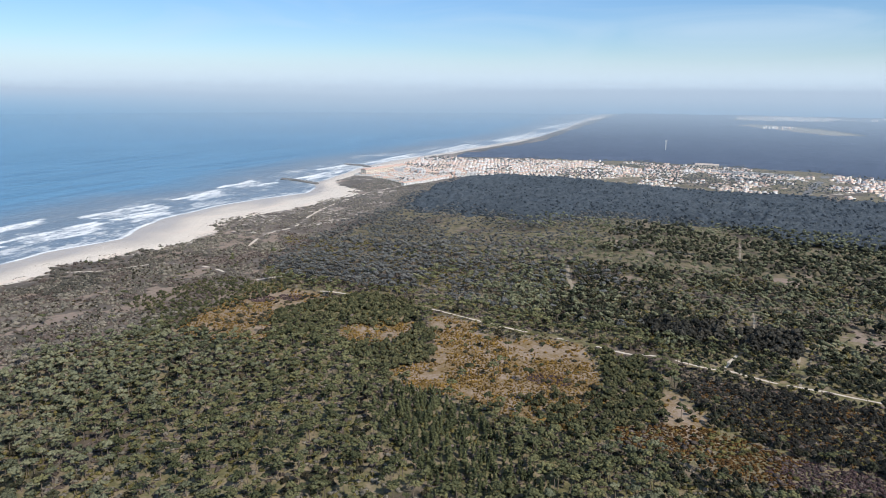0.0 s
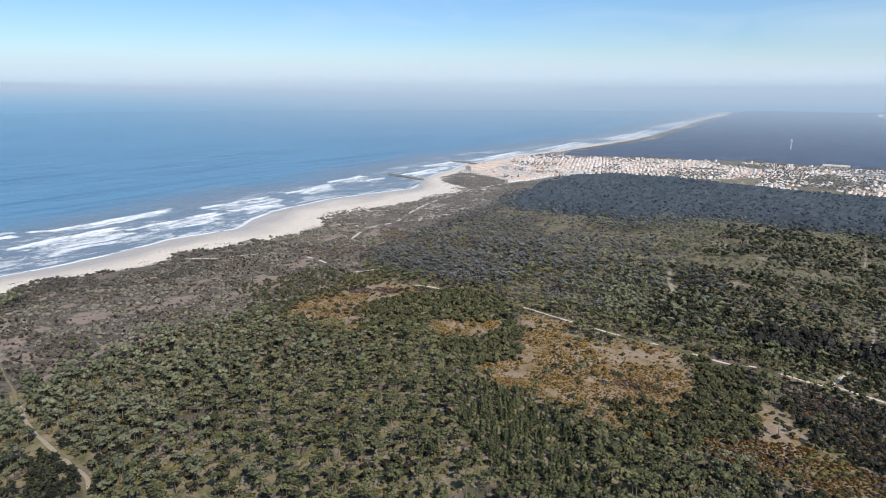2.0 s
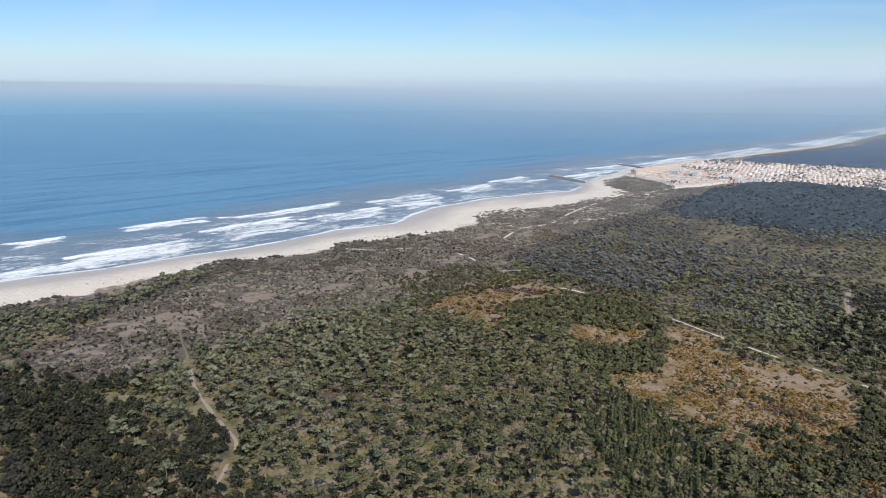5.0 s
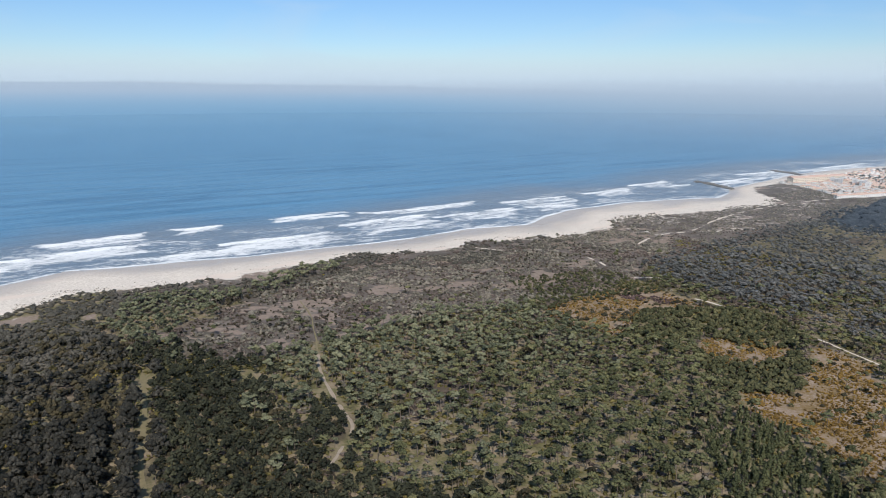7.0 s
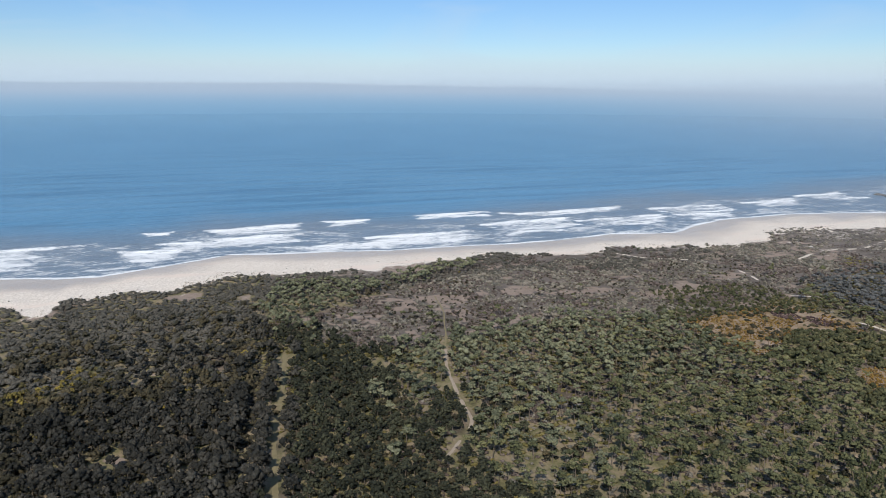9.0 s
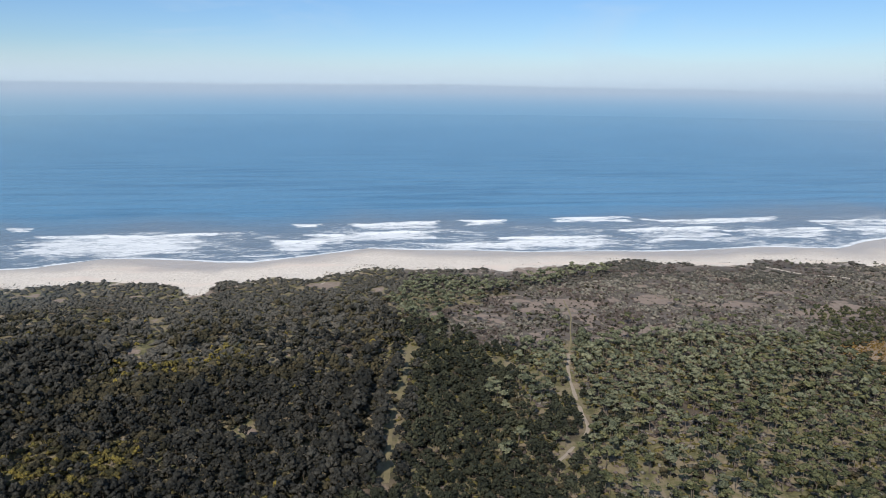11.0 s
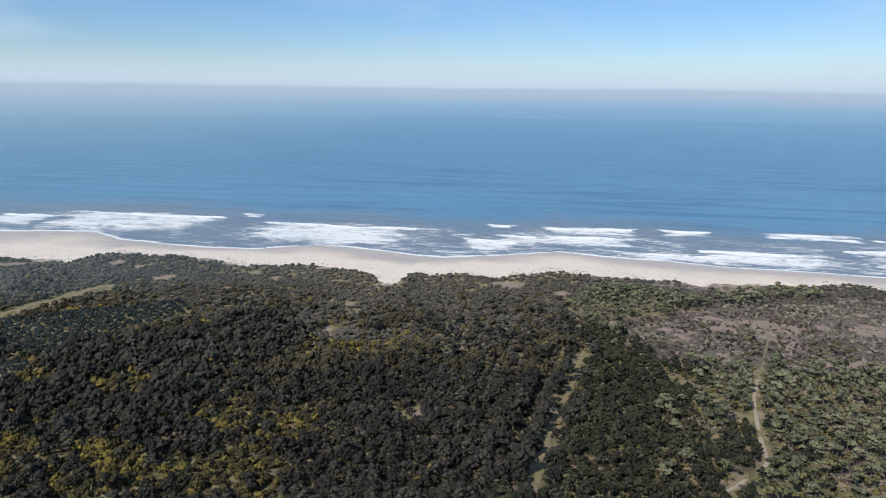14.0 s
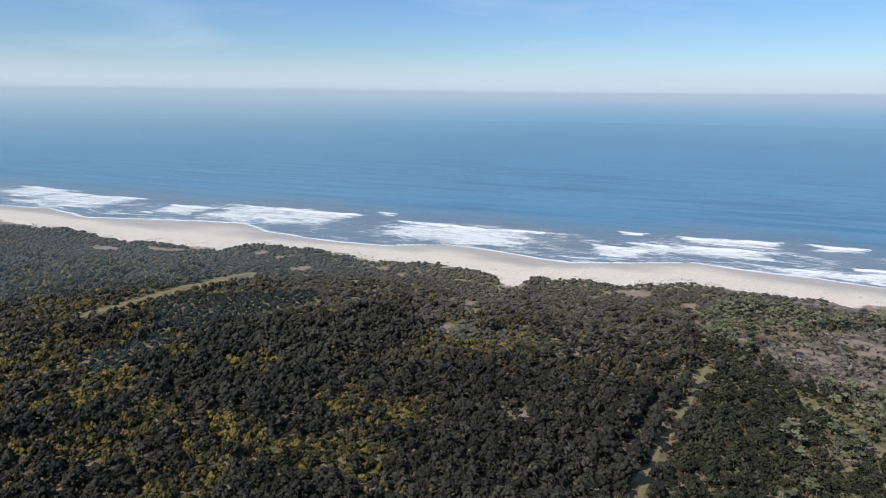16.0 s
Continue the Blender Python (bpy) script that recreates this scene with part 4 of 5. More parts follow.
def forest_roof():
    """The closed canopy of the far block, with every crown a bump."""
    gx, gy = np.meshgrid(np.arange(-500, 570, 3.3), np.arange(790, 1260, 3.3))
    ny, nx = gx.shape
    x, y = gx.ravel() + rng.uniform(-1.2, 1.2, gx.size), gy.ravel() + rng.uniform(-1.2, 1.2, gx.size)
    edge = np.interp(x, *zip(*WOOD_EDGE)) + (rough_noise(x, y, 40, 199) - 0.5) * 30
    start = 832 + (rough_noise(x, y, 120, 207) - 0.5) * 260 - (x + 100) * 0.15 + (wobble(x, y, 9, 271) - 0.5) * 50
    west = np.interp(y, (520, 600, 740, 935, 1080), (-388, -396, -402, -425, -440)) + (rough_noise(x, y, 40, 273) - 0.5) * 40
    grown = smooth01(y - start, 0, 25) * (1 - smooth01(y - edge, -12, 0)) * smooth01(x - west, 0, 14)
    gap = (rough_noise(x * 0.5, y, 30, 275) < 0.30) | (rough_noise(x, y, 14, 277) < 0.22)
    height = (3.4 + 3.2 * rough_noise(x, y, 70, 279) + rng.uniform(-2.8, 2.6, x.size)) * grown * np.where(gap, 0.2, 1.0)
    z = land_height(x, y) + height - 1.2 * (height < 0.8)
    i = (np.arange(ny - 1)[:, None] * nx + np.arange(nx - 1)[None]).ravel()
    f = np.stack([i, i + 1, i + nx + 1, i + nx], 1)
    f = f[(height[f] > 0.8).any(1)]
    f = np.concatenate([f[:, (0, 1, 2)], f[:, (0, 2, 3)]])
    me = mesh_from("forest_roof", np.stack([x, y, z], 1), f, [PINE_BLUE_HAZE], attrs=[("tint", "FLOAT", rng.uniform(0, 1, len(x)))])
    tagged(new("forest_roof", me), "closed pine canopy before the town, blued with painted haze", "pine forest", kind="stuff")


forest_roof()
KINDS = {
    PINES: ("pine", pine_form, PINE, "open wood of maritime pines on sandy ground", "pine wood"),
    DENSE: ("dark_pine", pine_form, PINE_FAR, "close pine forest, its needle colour paled for haze", "pine forest"),
    DARK: ("shade_pine", canopy_form, PINE_DARK, "closed dark pine canopy behind the dunes", "pine forest"),
    DEEP: ("deep_pine", canopy_form, PINE_DEEP, "close deep green pines beside the forest lane", "pine wood"),
    TEAL: ("plantation_pine", canopy_form, PINE_TEAL, "close dark blue-green pine plantation of even height", "plantation"),
    BLUE: ("tall_pine", pine_form, PINE_BLUE_HAZE, "close pine forest towards the town, blued with painted haze", "pine forest"),
    MID: ("mixed_pine", pine_form, PINE_MID, "close mixed pine wood behind the heath", "pine wood"),
    YOUNG: ("young_pine", young_pine_form, PINE_GREEN, "close plantation of young green pines", "plantation"),
    LEAFY: ("thicket", round_form, ACACIA, "dark green rounded acacia and scrub thicket", "thicket"),
    CLOSED: ("closed_thicket", round_form, THICKET, "closed deep green thicket with a rounded canopy", "thicket"),
    COAST: ("coast_thicket", cushion_form, COASTAL, "grey-green wind-pruned thicket behind the foredune, also imitating haze in the far south", "thicket"),
    YELLOW: ("yellow_acacia", round_form, BLOSSOM, "acacias in yellow blossom among dark trees", "acacias"),
    LOW: ("undergrowth", low_form, SCRUB, "low olive undergrowth between pines", "undergrowth"),
    SILVERY: ("grey_tree", round_form, SILVER, "pale grey-green broadleaf trees in dark forest", "trees"),
}
forms = {}
for k, (name, make, mat, label, category) in KINDS.items():
    for level in range(4):
        forms[k, level] = [make(1000 * k + 100 * level + j, level) for j in range((5, 6, 6, 6)[level])]

# the trees nearest to the middle stand as things of their own
single = np.isin(kind, (PINES, MID, DARK, DEEP, YOUNG, LEAFY, YELLOW, CLOSED)) & (away > 222)
order = np.argsort(np.where(single, away, 1e9))[:300]
alone = np.zeros(len(px), bool)
alone[order] = True
for k, (name, make, mat, label, category) in KINDS.items():
    for level, (near, far) in enumerate(((0, 350), (350, 420), (420, 620), (620, 3000))):
        i = (kind == k) & ~alone & (away >= near) & (away < far)
        plant_mass(name + ("_stand", "_wood", "_forest", "_far_forest")[level], forms[k, (1, 2, 3 if k == COAST else 2, 3)[level]], px[i], py[i], size[i], mat, label, category)

SINGLE = {
    PINES: ("pine_tree", "maritime pine with bare trunk and flat olive crown", "pine tree"),
    MID: ("pine_tree", "olive green maritime pine in close wood", "pine tree"),
    DARK: ("pine_tree", "dark green maritime pine in close forest", "pine tree"),
    DEEP: ("pine_tree", "deep green bushy pine in close wood", "pine tree"),
    YOUNG: ("pine_tree", "slim young green plantation pine", "pine tree"),
    LEAFY: ("acacia_tree", "rounded dark green acacia, leafy to the ground", "tree"),
    CLOSED: ("acacia_tree", "rounded deep green bush tree in a closed thicket", "tree"),
    YELLOW: ("acacia_tree", "rounded acacia in yellow blossom", "tree"),
}
originals = {}


def tree_thing(k, j):
    """One tree: an Empty at its base with trunk and crown."""
    v, f, s = forms[k, 0][j]
    name, label, category = SINGLE[k]
    tree = tagged(new(name), label, category, "trees of the wood")
    for part_name, slot, mat in (("crown", 0, KINDS[k][2]), ("trunk", 1, BARK)):
        g = f[s == slot]
        used = np.unique(g)
        back = np.zeros(len(v), int)
        back[used] = np.arange(len(used))
        ob = new(part_name, mesh_from(part_name, v[used], back[g], [mat]))
        ob.parent = tree
    return tree


for n, i in enumerate(order):
    key = (int(kind[i]), n % 5)
    m = pose(px[i], py[i], float(land_height(px[i:i + 1], py[i:i + 1])[0]), 0, 0, float(rng.uniform(0, 360)))
    if key not in originals:
        originals[key] = tree_thing(*key)
        originals[key].scale = [size[i]] * 3
        originals[key].matrix_basis = m @ Matrix.Scale(size[i], 4)
    else:
        ob = copy_thing(originals[key], m)
        ob.scale = [size[i]] * 3

# garden and street trees in the town
tx, ty = jittered(-650, 330, 1080, 1600, 8.5)
in_town = inside(TOWN, tx, ty) & (rough_noise(tx, ty, 60, 221) > np.where(tx < -290, 0.64, 0.50)) & (tx > scrubline(ty) + 30)
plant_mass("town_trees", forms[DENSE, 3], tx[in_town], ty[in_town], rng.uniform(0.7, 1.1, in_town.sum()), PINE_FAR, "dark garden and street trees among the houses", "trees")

# undergrowth closing the dark forest
ux, uy = jittered(-540, 60, -640, 190, 5.6)
near_wood = np.hypot(ux - MIDDLE[0], uy - MIDDLE[1]) < 370
ux, uy = ux[near_wood], uy[near_wood]
ok = seen_side(ux, uy, 203) & (ux > scrubline(uy) + 40) & (track_distance(ux, uy) > 2.5) & (near_line(FIREBREAKS[0], ux, uy) > 3) & ((uy < 60 - (ux + 350) * 0.12) | ((ux < -190) & (uy < 120)))
ok &= ~on_spot(ux, uy, 1.0)
plant_mass("forest_undergrowth", [low_form(7000 + j, 2) for j in range(5)], ux[ok], uy[ok], rng.uniform(1.3, 2.1, ok.sum()), ACACIA, "dark undergrowth beneath the closed forest", "undergrowth")

# dry brush under the open pines
ux, uy = jittered(-430, 240, 60, 640, 3.5)
ok = seen_side(ux, uy, 203) & (track_distance(ux, uy) > 1.5) & (near_line(FIREBREAKS[0], ux, uy) > 2) & ~within(HEATH, ux, uy, 20) & (rough_noise(ux, uy, 16, 241) > 0.38)
ok &= ~in_clearing(ux, uy) & ~on_spot(ux, uy, 0.8)
brown = rough_noise(ux, uy, 20, 243) + rng.uniform(-0.15, 0.15, len(ux)) > 0.52 + 0.10 * (1 - smooth01(uy, 200, 260))
for name, pickm, mat, label in (("dry_brush", ok & brown, HEATHER, "dry brown brush beneath open pines"), ("olive_brush", ok & ~brown, OLIVE, "olive green brush beneath open pines")):
    plant_mass(name, [low_form(7200 + j, 3) for j in range(5)], ux[pickm], uy[pickm], rng.uniform(0.55, 1.25, pickm.sum()), mat, label, "undergrowth")

# marram tufts on the upper beach
bx, by = jittered(-590, -480, -700, 760, 2.2)
b_in = bx - scrubline(by)
ok = (b_in > -22) & (b_in < 2) & (rough_noise(bx, by, 7, 231) > 0.50 + 0.012 * -b_in) & (rng.uniform(0, 1, len(bx)) < 0.7)
plant_mass("marram_tufts", [low_form(7100 + j, 3) for j in range(5)], bx[ok], by[ok], rng.uniform(0.22, 0.48, ok.sum()), SCRUB, "sparse grey-green marram tufts on pale sand", "beach grass")

# low cover: dune scrub, heather, gorse
sx, sy = jittered(-565, 180, -700, 1100, 3.7)
keep = seen_side(sx, sy, 203) & (sx > scrubline(sy) - 14)
sx, sy = sx[keep], sy[keep]
s_in, s_patch, s_roll = sx - scrubline(sy), rough_noise(sx, sy, 30, 211), rng.uniform(0, 1, len(sx))
s_fine = rough_noise(sx, sy, 11, 214)
s_heath, s_clear = within(HEATH, sx, sy, 20), in_clearing(sx, sy)
s_free = ~bare_pocket(sx, sy) & ~heath_gap(sx, sy) & (track_distance(sx, sy) > 1.4) & ~on_spot(sx, sy, 0.85)
s_dune = (sy > 520) & (sx < np.interp(sy, (520, 600, 740, 935, 1080), (-380, -388, -394, -417, -432)))
coast_band = (s_in > 1) & (s_in < 75 + (s_patch - 0.5) * 40) & s_free
scrub_at = (s_dune & s_free & (s_patch > 0.47) & (s_roll < 0.6)) | (s_heath & s_free & (s_patch > 0.52) & (s_fine > 0.46) & (s_roll < 0.7)) | (coast_band & ((s_patch < 0.62) | (sy < 80)) & (s_roll < np.where(sy > 450, 0.32, 0.95)))
heather_at = s_free & (s_heath | s_dune | coast_band) & ~scrub_at & (s_roll < 0.20 + 0.60 * (s_fine > 0.52)) & (s_in > 1)
gorse_at = s_clear & s_free & (s_fine > 0.47) & (s_roll < np.where(sx < -255, 0.08, 0.35))
bush_at = s_clear & s_free & ~gorse_at & (s_roll < np.where(sx < -255, 0.24, 0.07))
s_far = np.hypot(sx - MIDDLE[0], sy - MIDDLE[1])
low_size = rng.uniform(0.8, 1.5, len(sx)) * np.where(s_dune & (sy > 640), 0.62, 1.0)
for name, at, mat, factor, label, category in (
        ("coast_scrub", scrub_at & ((sy < 90) | ((s_in < 62) & (sy < 520))), COASTAL, 1.35, "dense grey-green wind-clipped scrub behind the beach", "scrub"),
        ("dune_scrub", scrub_at & (sy >= 90) & ~((s_in < 62) & (sy < 520)), SCRUB, 1.35, "dense grey-green wind-clipped dune scrub", "scrub"),
        ("heather", heather_at, HEATHER, 0.95, "brown-grey heather and dead scrub on the heath", "heather"),
        ("gorse", gorse_at, GORSE, 0.85, "orange and yellow flowering gorse in the clearing", "gorse"),
        ("clearing_bushes", bush_at, ACACIA, 1.3, "scattered dark green bushes in the clearing", "bushes")):
    for level, (near, far) in zip((2, 3), ((0, 470), (470, 3000))):
        i = at & (s_far >= near) & (s_far < far)
        plant_mass(name, [low_form(5000 + 50 * level + j, level) for j in range(5)], sx[i], sy[i], low_size[i] * factor, mat, label, category)

# the heath close up: a mat of twiggy scrub, brown-grey with greener patches
hx, hy = jittered(-540, -345, 85, 640, 2.5)
ok = within(HEATH, hx, hy, 20) & (track_distance(hx, hy) > 1.2) & ~on_spot(hx, hy, 0.8)
ok &= (rough_noise(hx, hy, 15, 321) > 0.36) & ~(heath_gap(hx, hy) & (rng.uniform(0, 1, len(hx)) < 0.88))
green = 0.6 * rough_noise(hx, hy, 44, 323) + 0.4 * rough_noise(hx, hy, 12, 325) + rng.uniform(-0.06, 0.06, len(hx)) > 0.485
for name, at, mat, label in (("heath_mat", ok & ~green, HEATHER, "close mat of brown-grey heath twigs"), ("heath_shrubs", ok & green, SCRUB, "grey-green dwarf shrubs in brown heath")):
    plant_mass(name, [low_form(7800 + j, 3) for j in range(6)], hx[at], hy[at], rng.uniform(0.55, 1.2, at.sum()), mat, label, "heath")

# gorse close up: small clumps over the clearings
gx, gy = jittered(-345, -40, 275, 460, 1.45)
ok = in_clearing(gx, gy) & (track_distance(gx, gy) > 1)
ok &= (rough_noise(gx, gy, 13, 214) + rng.uniform(-0.12, 0.12, len(gx)) > 0.47 + 0.10 * (gx < -255) - 0.13 * smooth01(378 - gy - 0.15 * (gx + 120), -15, 30))
plant_mass("gorse_clumps", [low_form(7300 + j, 3) for j in range(6)], gx[ok], gy[ok], rng.uniform(0.32, 0.72, ok.sum()), GORSE, "orange and yellow flowering gorse in the clearing", "gorse")

# rusty heath and purple brush at the edge of the bushland
gx, gy = jittered(-60, 135, 275, 400, 1.4)
ok = (within(RUSTY, gx, gy, 6) | (within(BUSHLAND, gx, gy, 6) & (rough_noise(gx, gy, 14, 215) > 0.40))) & (rough_noise(gx, gy, 10, 216) + rng.uniform(-0.12, 0.12, len(gx)) > 0.31)
ok &= ~np.any([np.hypot(gx - a, gy - b) < r for a, b, r in PURPLES], axis=0)
plant_mass("rusty_heath", [low_form(7400 + j, 3) for j in range(5)], gx[ok], gy[ok], rng.uniform(0.38, 0.8, ok.sum()), RUST, "rust-orange heath carpet between dark bushes", "heath")
for a, b, r in PURPLES:
    gx, gy = jittered(a - 1.6 * r, a + 1.6 * r, b - r, b + r, 1.5)
    ok = np.hypot((gx - a) / 1.6, gy - b) < r * (0.55 + 0.8 * rough_noise(gx, gy, 8, 218))
    plant_mass("purple_brush", [low_form(7500 + j, 2) for j in range(4)], gx[ok], gy[ok], rng.uniform(0.4, 0.8, ok.sum()), PURPLE, "leafless purple-grey brush patch on open ground", "brush")

# dark low bushes that fill the bushland
gx, gy = jittered(-40, 135, 285, 395, 2.4)
ok = within(BUSHLAND, gx, gy, 6) & (rough_noise(gx, gy, 12, 219) > 0.34) & (track_distance(gx, gy) > 1.5)
plant_mass("low_bushes", [low_form(7600 + j, 2) for j in range(5)], gx[ok], gy[ok], rng.uniform(0.8, 1.5, ok.sum()), PINE_DARK, "low dark bushes filling the rusty heath", "bushes")

# low growth in the firebreak's second lane, coloured dark to imitate its shade
gx, gy = jittered(-372, -215, 30, 68, 2.2)
ok = (near_line(FIREBREAKS[1], gx, gy) < 3.4)
plant_mass("lane_bushes", [low_form(7700 + j, 2) for j in range(4)], gx[ok], gy[ok], rng.uniform(0.5, 0.9, ok.sum()), PINE_DARK, "low growth, coloured dark to imitate the shade of a forest lane", "bushes")

# ---- far forest, town, distance ----
def canopy_height(x, y):
    return 3.0 + rough_noise(x, y, 16, 301) * 6 + rough_noise(x, y, 150, 302) * 5


def far_canopy():
    gx, gy = lines([(-640, 500, 12), (500, 2600, 30)]), lines([(1380, 2600, 12), (2600, 4900, 30)])
    X, Y = np.meshgrid(gx, gy)
    x, y = X.ravel() + rng.uniform(-4, 4, X.size), Y.ravel() + rng.uniform(-4, 4, X.size)
    z = canopy_height(x, y) + rng.uniform(-2, 2, x.size)
    nx, ny = len(gx), len(gy)
    i = (np.arange(ny - 1)[:, None] * nx + np.arange(nx - 1)[None]).ravel()
    f = np.stack([i, i + 1, i + nx + 1, i + nx], 1)
    mid = np.stack([x[f].mean(1), y[f].mean(1)], 1)
    shape = smooth01(x - along(SCRUBLINE, y) - 40 * rough_noise(x, y, 60, 303), 20, 60)
    shape *= smooth01(y - np.interp(x, *zip(*TOWN_NORTH)) - 40 * rough_noise(x, y, 70, 304), 5, 35)
    shape *= ~(within(FAR_FIELD, x, y, 40) | within(VILLAGE_LAND, x, y, 60))
    z = z * shape - 2.0 * (1 - shape)
    ok = (mid[:, 0] > along(SCRUBLINE, mid[:, 1]) + 5)
    ok &= mid[:, 1] > np.interp(mid[:, 0], *zip(*TOWN_NORTH))
    me = mesh_from("far_forest", np.stack([x, y, z], 1), f[ok], [FAR_HAZED], corners=4, attrs=[("tint", "FLOAT", rng.uniform(0, 1, len(x)))])
    return tagged(new("far_forest", me), "pine forest stretching far off, with haze put into its colour", "forest", kind="stuff")


VILLAGES = [(215, 3330, 70, 60), (320, 4420, 270, 300), (880, 4350, 300, 200), (1100, 3600, 300, 160)]
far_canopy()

WALLS = [plain("white_render", (.54, .52, .50), (.68, .66, .635), 4), plain("cream_render", (.52, .45, .36), (.64, .56, .46), 4),
         plain("pink_render", (.52, .38, .31), (.64, .48, .40), 4), plain("grey_render", (.38, .38, .38), (.50, .50, .50), 4)]
ROOFS = [plain("clay_tiles", (.42, .28, .215), (.58, .42, .34), 1.5), plain("weathered_tiles", (.40, .32, .26), (.55, .46, .39), 1.5),
         plain("flat_roof", (.44, .43, .41), (.60, .58, .55), 3)]
PANE = plain("dark_window_glass", (.03, .035, .045), (.06, .07, .08), 3, 0.2, 0, 0.5)


def block(w, d, h, z=0.0, x=0.0, y=0.0):
    bm = bmesh.new()
    bmesh.ops.create_cube(bm, size=1, matrix=Matrix.Translation((x, y, z + h / 2)) @ Matrix.Diagonal((w, d, h, 1)))
    return bm


def gable(w, d, h, z, over=0.4):
    """A pitched roof with eaves."""
    bm = bmesh.new()
    w, d = w / 2 + over, d / 2 + over
    pts = [(-w, -d, z), (w, -d, z), (w, d, z), (-w, d, z), (-w, 0, z + h), (w, 0, z + h)]
    v = [bm.verts.new(p) for p in pts]
    for f in ((0, 1, 5, 4), (2, 3, 4, 5), (0, 4, 3), (1, 2, 5), (3, 2, 1, 0)):
        bm.faces.new([v[k] for k in f])
    return bm


def window_row(parent, w, d, storeys, bays, storey=2.9):
    """Windows on the four sides, each one a part, standing a little proud."""
    shared = {}

    def pane(sx, sy, x, y, z):
        if (sx, sy) not in shared:
            bm = block(sx, sy, 1.4)
            ob = part("window", bm, PANE, parent)
            shared[sx, sy] = ob.data
        else:
            ob = new("window", shared[sx, sy])
            ob.parent = parent
        ob.location = (x, y, z)
    for s in range(storeys):
        z = 0.9 + s * storey
        for b in range(bays):
            u = (b + 0.5) / bays - 0.5
            pane(1.5, 0.12, u * w, -d / 2, z)
        pane(0.12, 1.5, -w / 2, 0, z)


def house(w, d, storeys, wall, roof, label):
    h = 2.9 * storeys + 0.4
    thing = tagged(new("house"), label, "house", "houses of the town")
    part("wall", block(w, d, h + 0.6, -0.6), wall, thing)
    cover = part("roof", gable(w, d, 2.0, h) if roof is not ROOFS[2] else block(w + 0.4, d + 0.4, 0.5, h), roof, thing)
    part("chimney", block(0.7, 0.7, 1.4, h + 0.8, w * 0.25, 0.8), wall, cover)
    window_row(thing, w, d, storeys, 2)
    return thing


def apartment(w, d, storeys, wall, roof, label, bays):
    h = 2.9 * storeys + 0.6
    thing = tagged(new("apartment_building"), label, "apartment building", "apartment buildings of the town")
    part("wall", block(w, d, h + 0.6, -0.6), wall, thing)
    cover = part("roof", block(w + 0.5, d + 0.5, 0.6, h) if roof is ROOFS[2] else gable(w, d, 2.6, h), roof, thing)
    part("stair_tower", block(4, 4, 2.6, h + 0.3, w * 0.2, 0), wall, cover)
    window_row(thing, w, d, storeys, bays)
    return thing


HOUSES = [house(11, 9, 2, WALLS[0], ROOFS[0], "white rendered two-storey house with clay tile roof"),
          house(12, 10, 2, WALLS[0], ROOFS[2], "white rendered two-storey house with flat roof"),
          house(13, 9, 1, WALLS[1], ROOFS[0], "cream single-storey house with clay tile roof"),
          house(10, 9, 2, WALLS[2], ROOFS[0], "pink rendered two-storey house with clay tile roof"),
          house(16, 9, 2, WALLS[0], ROOFS[1], "long white house with weathered tile roof")]
FLATS = [apartment(22, 12, 3, WALLS[1], ROOFS[0], "cream three-storey apartment building with tiled roof", 6),
         apartment(26, 13, 4, WALLS[0], ROOFS[2], "white four-storey apartment building with flat roof", 7),
         apartment(16, 13, 5, WALLS[3], ROOFS[2], "grey five-storey apartment building with flat roof", 4),
         apartment(24, 12, 3, WALLS[2], ROOFS[0], "pink three-storey apartment building with tiled roof", 7)]

spots = []
town_turn = radians(18)
for u in np.arange(-900, 900, 7.6):
    for v in np.arange(-500, 500, 9.6):
        x = -200 + u * math.cos(town_turn) - v * math.sin(town_turn) + rng.uniform(-2, 2)
        y = 1370 + u * math.sin(town_turn) + v * math.cos(town_turn) + rng.uniform(-3, 3)
        spots.append((x, y))
spots = np.array(spots)
spots = spots[inside(TOWN, spots[:, 0], spots[:, 1]) & (spots[:, 0] > along(SCRUBLINE, spots[:, 1]) + 8)]
AVENUE = [(126, 1190), (131, 1234), (192, 1520)]
dense_town = spots[:, 0] < -290
sparse = (rough_noise(spots[:, 0], spots[:, 1], 60, 401) > np.where(spots[:, 0] < -60, 0.42, 0.47)) & (rng.uniform(0, 1, len(spots)) < 0.8)
keep = (dense_town & (rng.uniform(0, 1, len(spots)) < 0.85)) | sparse
keep &= (near_line(AVENUE, spots[:, 0], spots[:, 1]) > 14)
spots = spots[keep]
spots = spots[np.argsort(spots[:, 1] + 0.15 * spots[:, 0])]
used_house, used_flat, flats = set(), set(), 0
NEAR_HOUSES = 280
for x, y in spots[:NEAR_HOUSES]:
    z = float(land_height(np.array([x]), np.array([y]))[0])
    a = math.degrees(town_turn) + float(rng.choice([0, 90])) + float(rng.normal(0, 4))
    if x < -330 and y > 1180 and rng.uniform() < 0.3:
        k = int(rng.integers(0, len(FLATS)))
        book, source = used_flat, FLATS[k]
    else:
        k = int(rng.choice([0, 1, 2, 3, 4], p=[.28, .30, .12, .08, .22]))
        book, source = used_house, HOUSES[k]
    m = pose(float(x), float(y), z, 0, 0, a)
    scale = float(rng.uniform(0.48, 0.64)) if book is used_house else 0.66
    if k in book:
        copy_thing(source, m).scale = [scale] * 3
    else:
        source.matrix_basis = m @ Matrix.Scale(scale, 4)
        book.add(k)
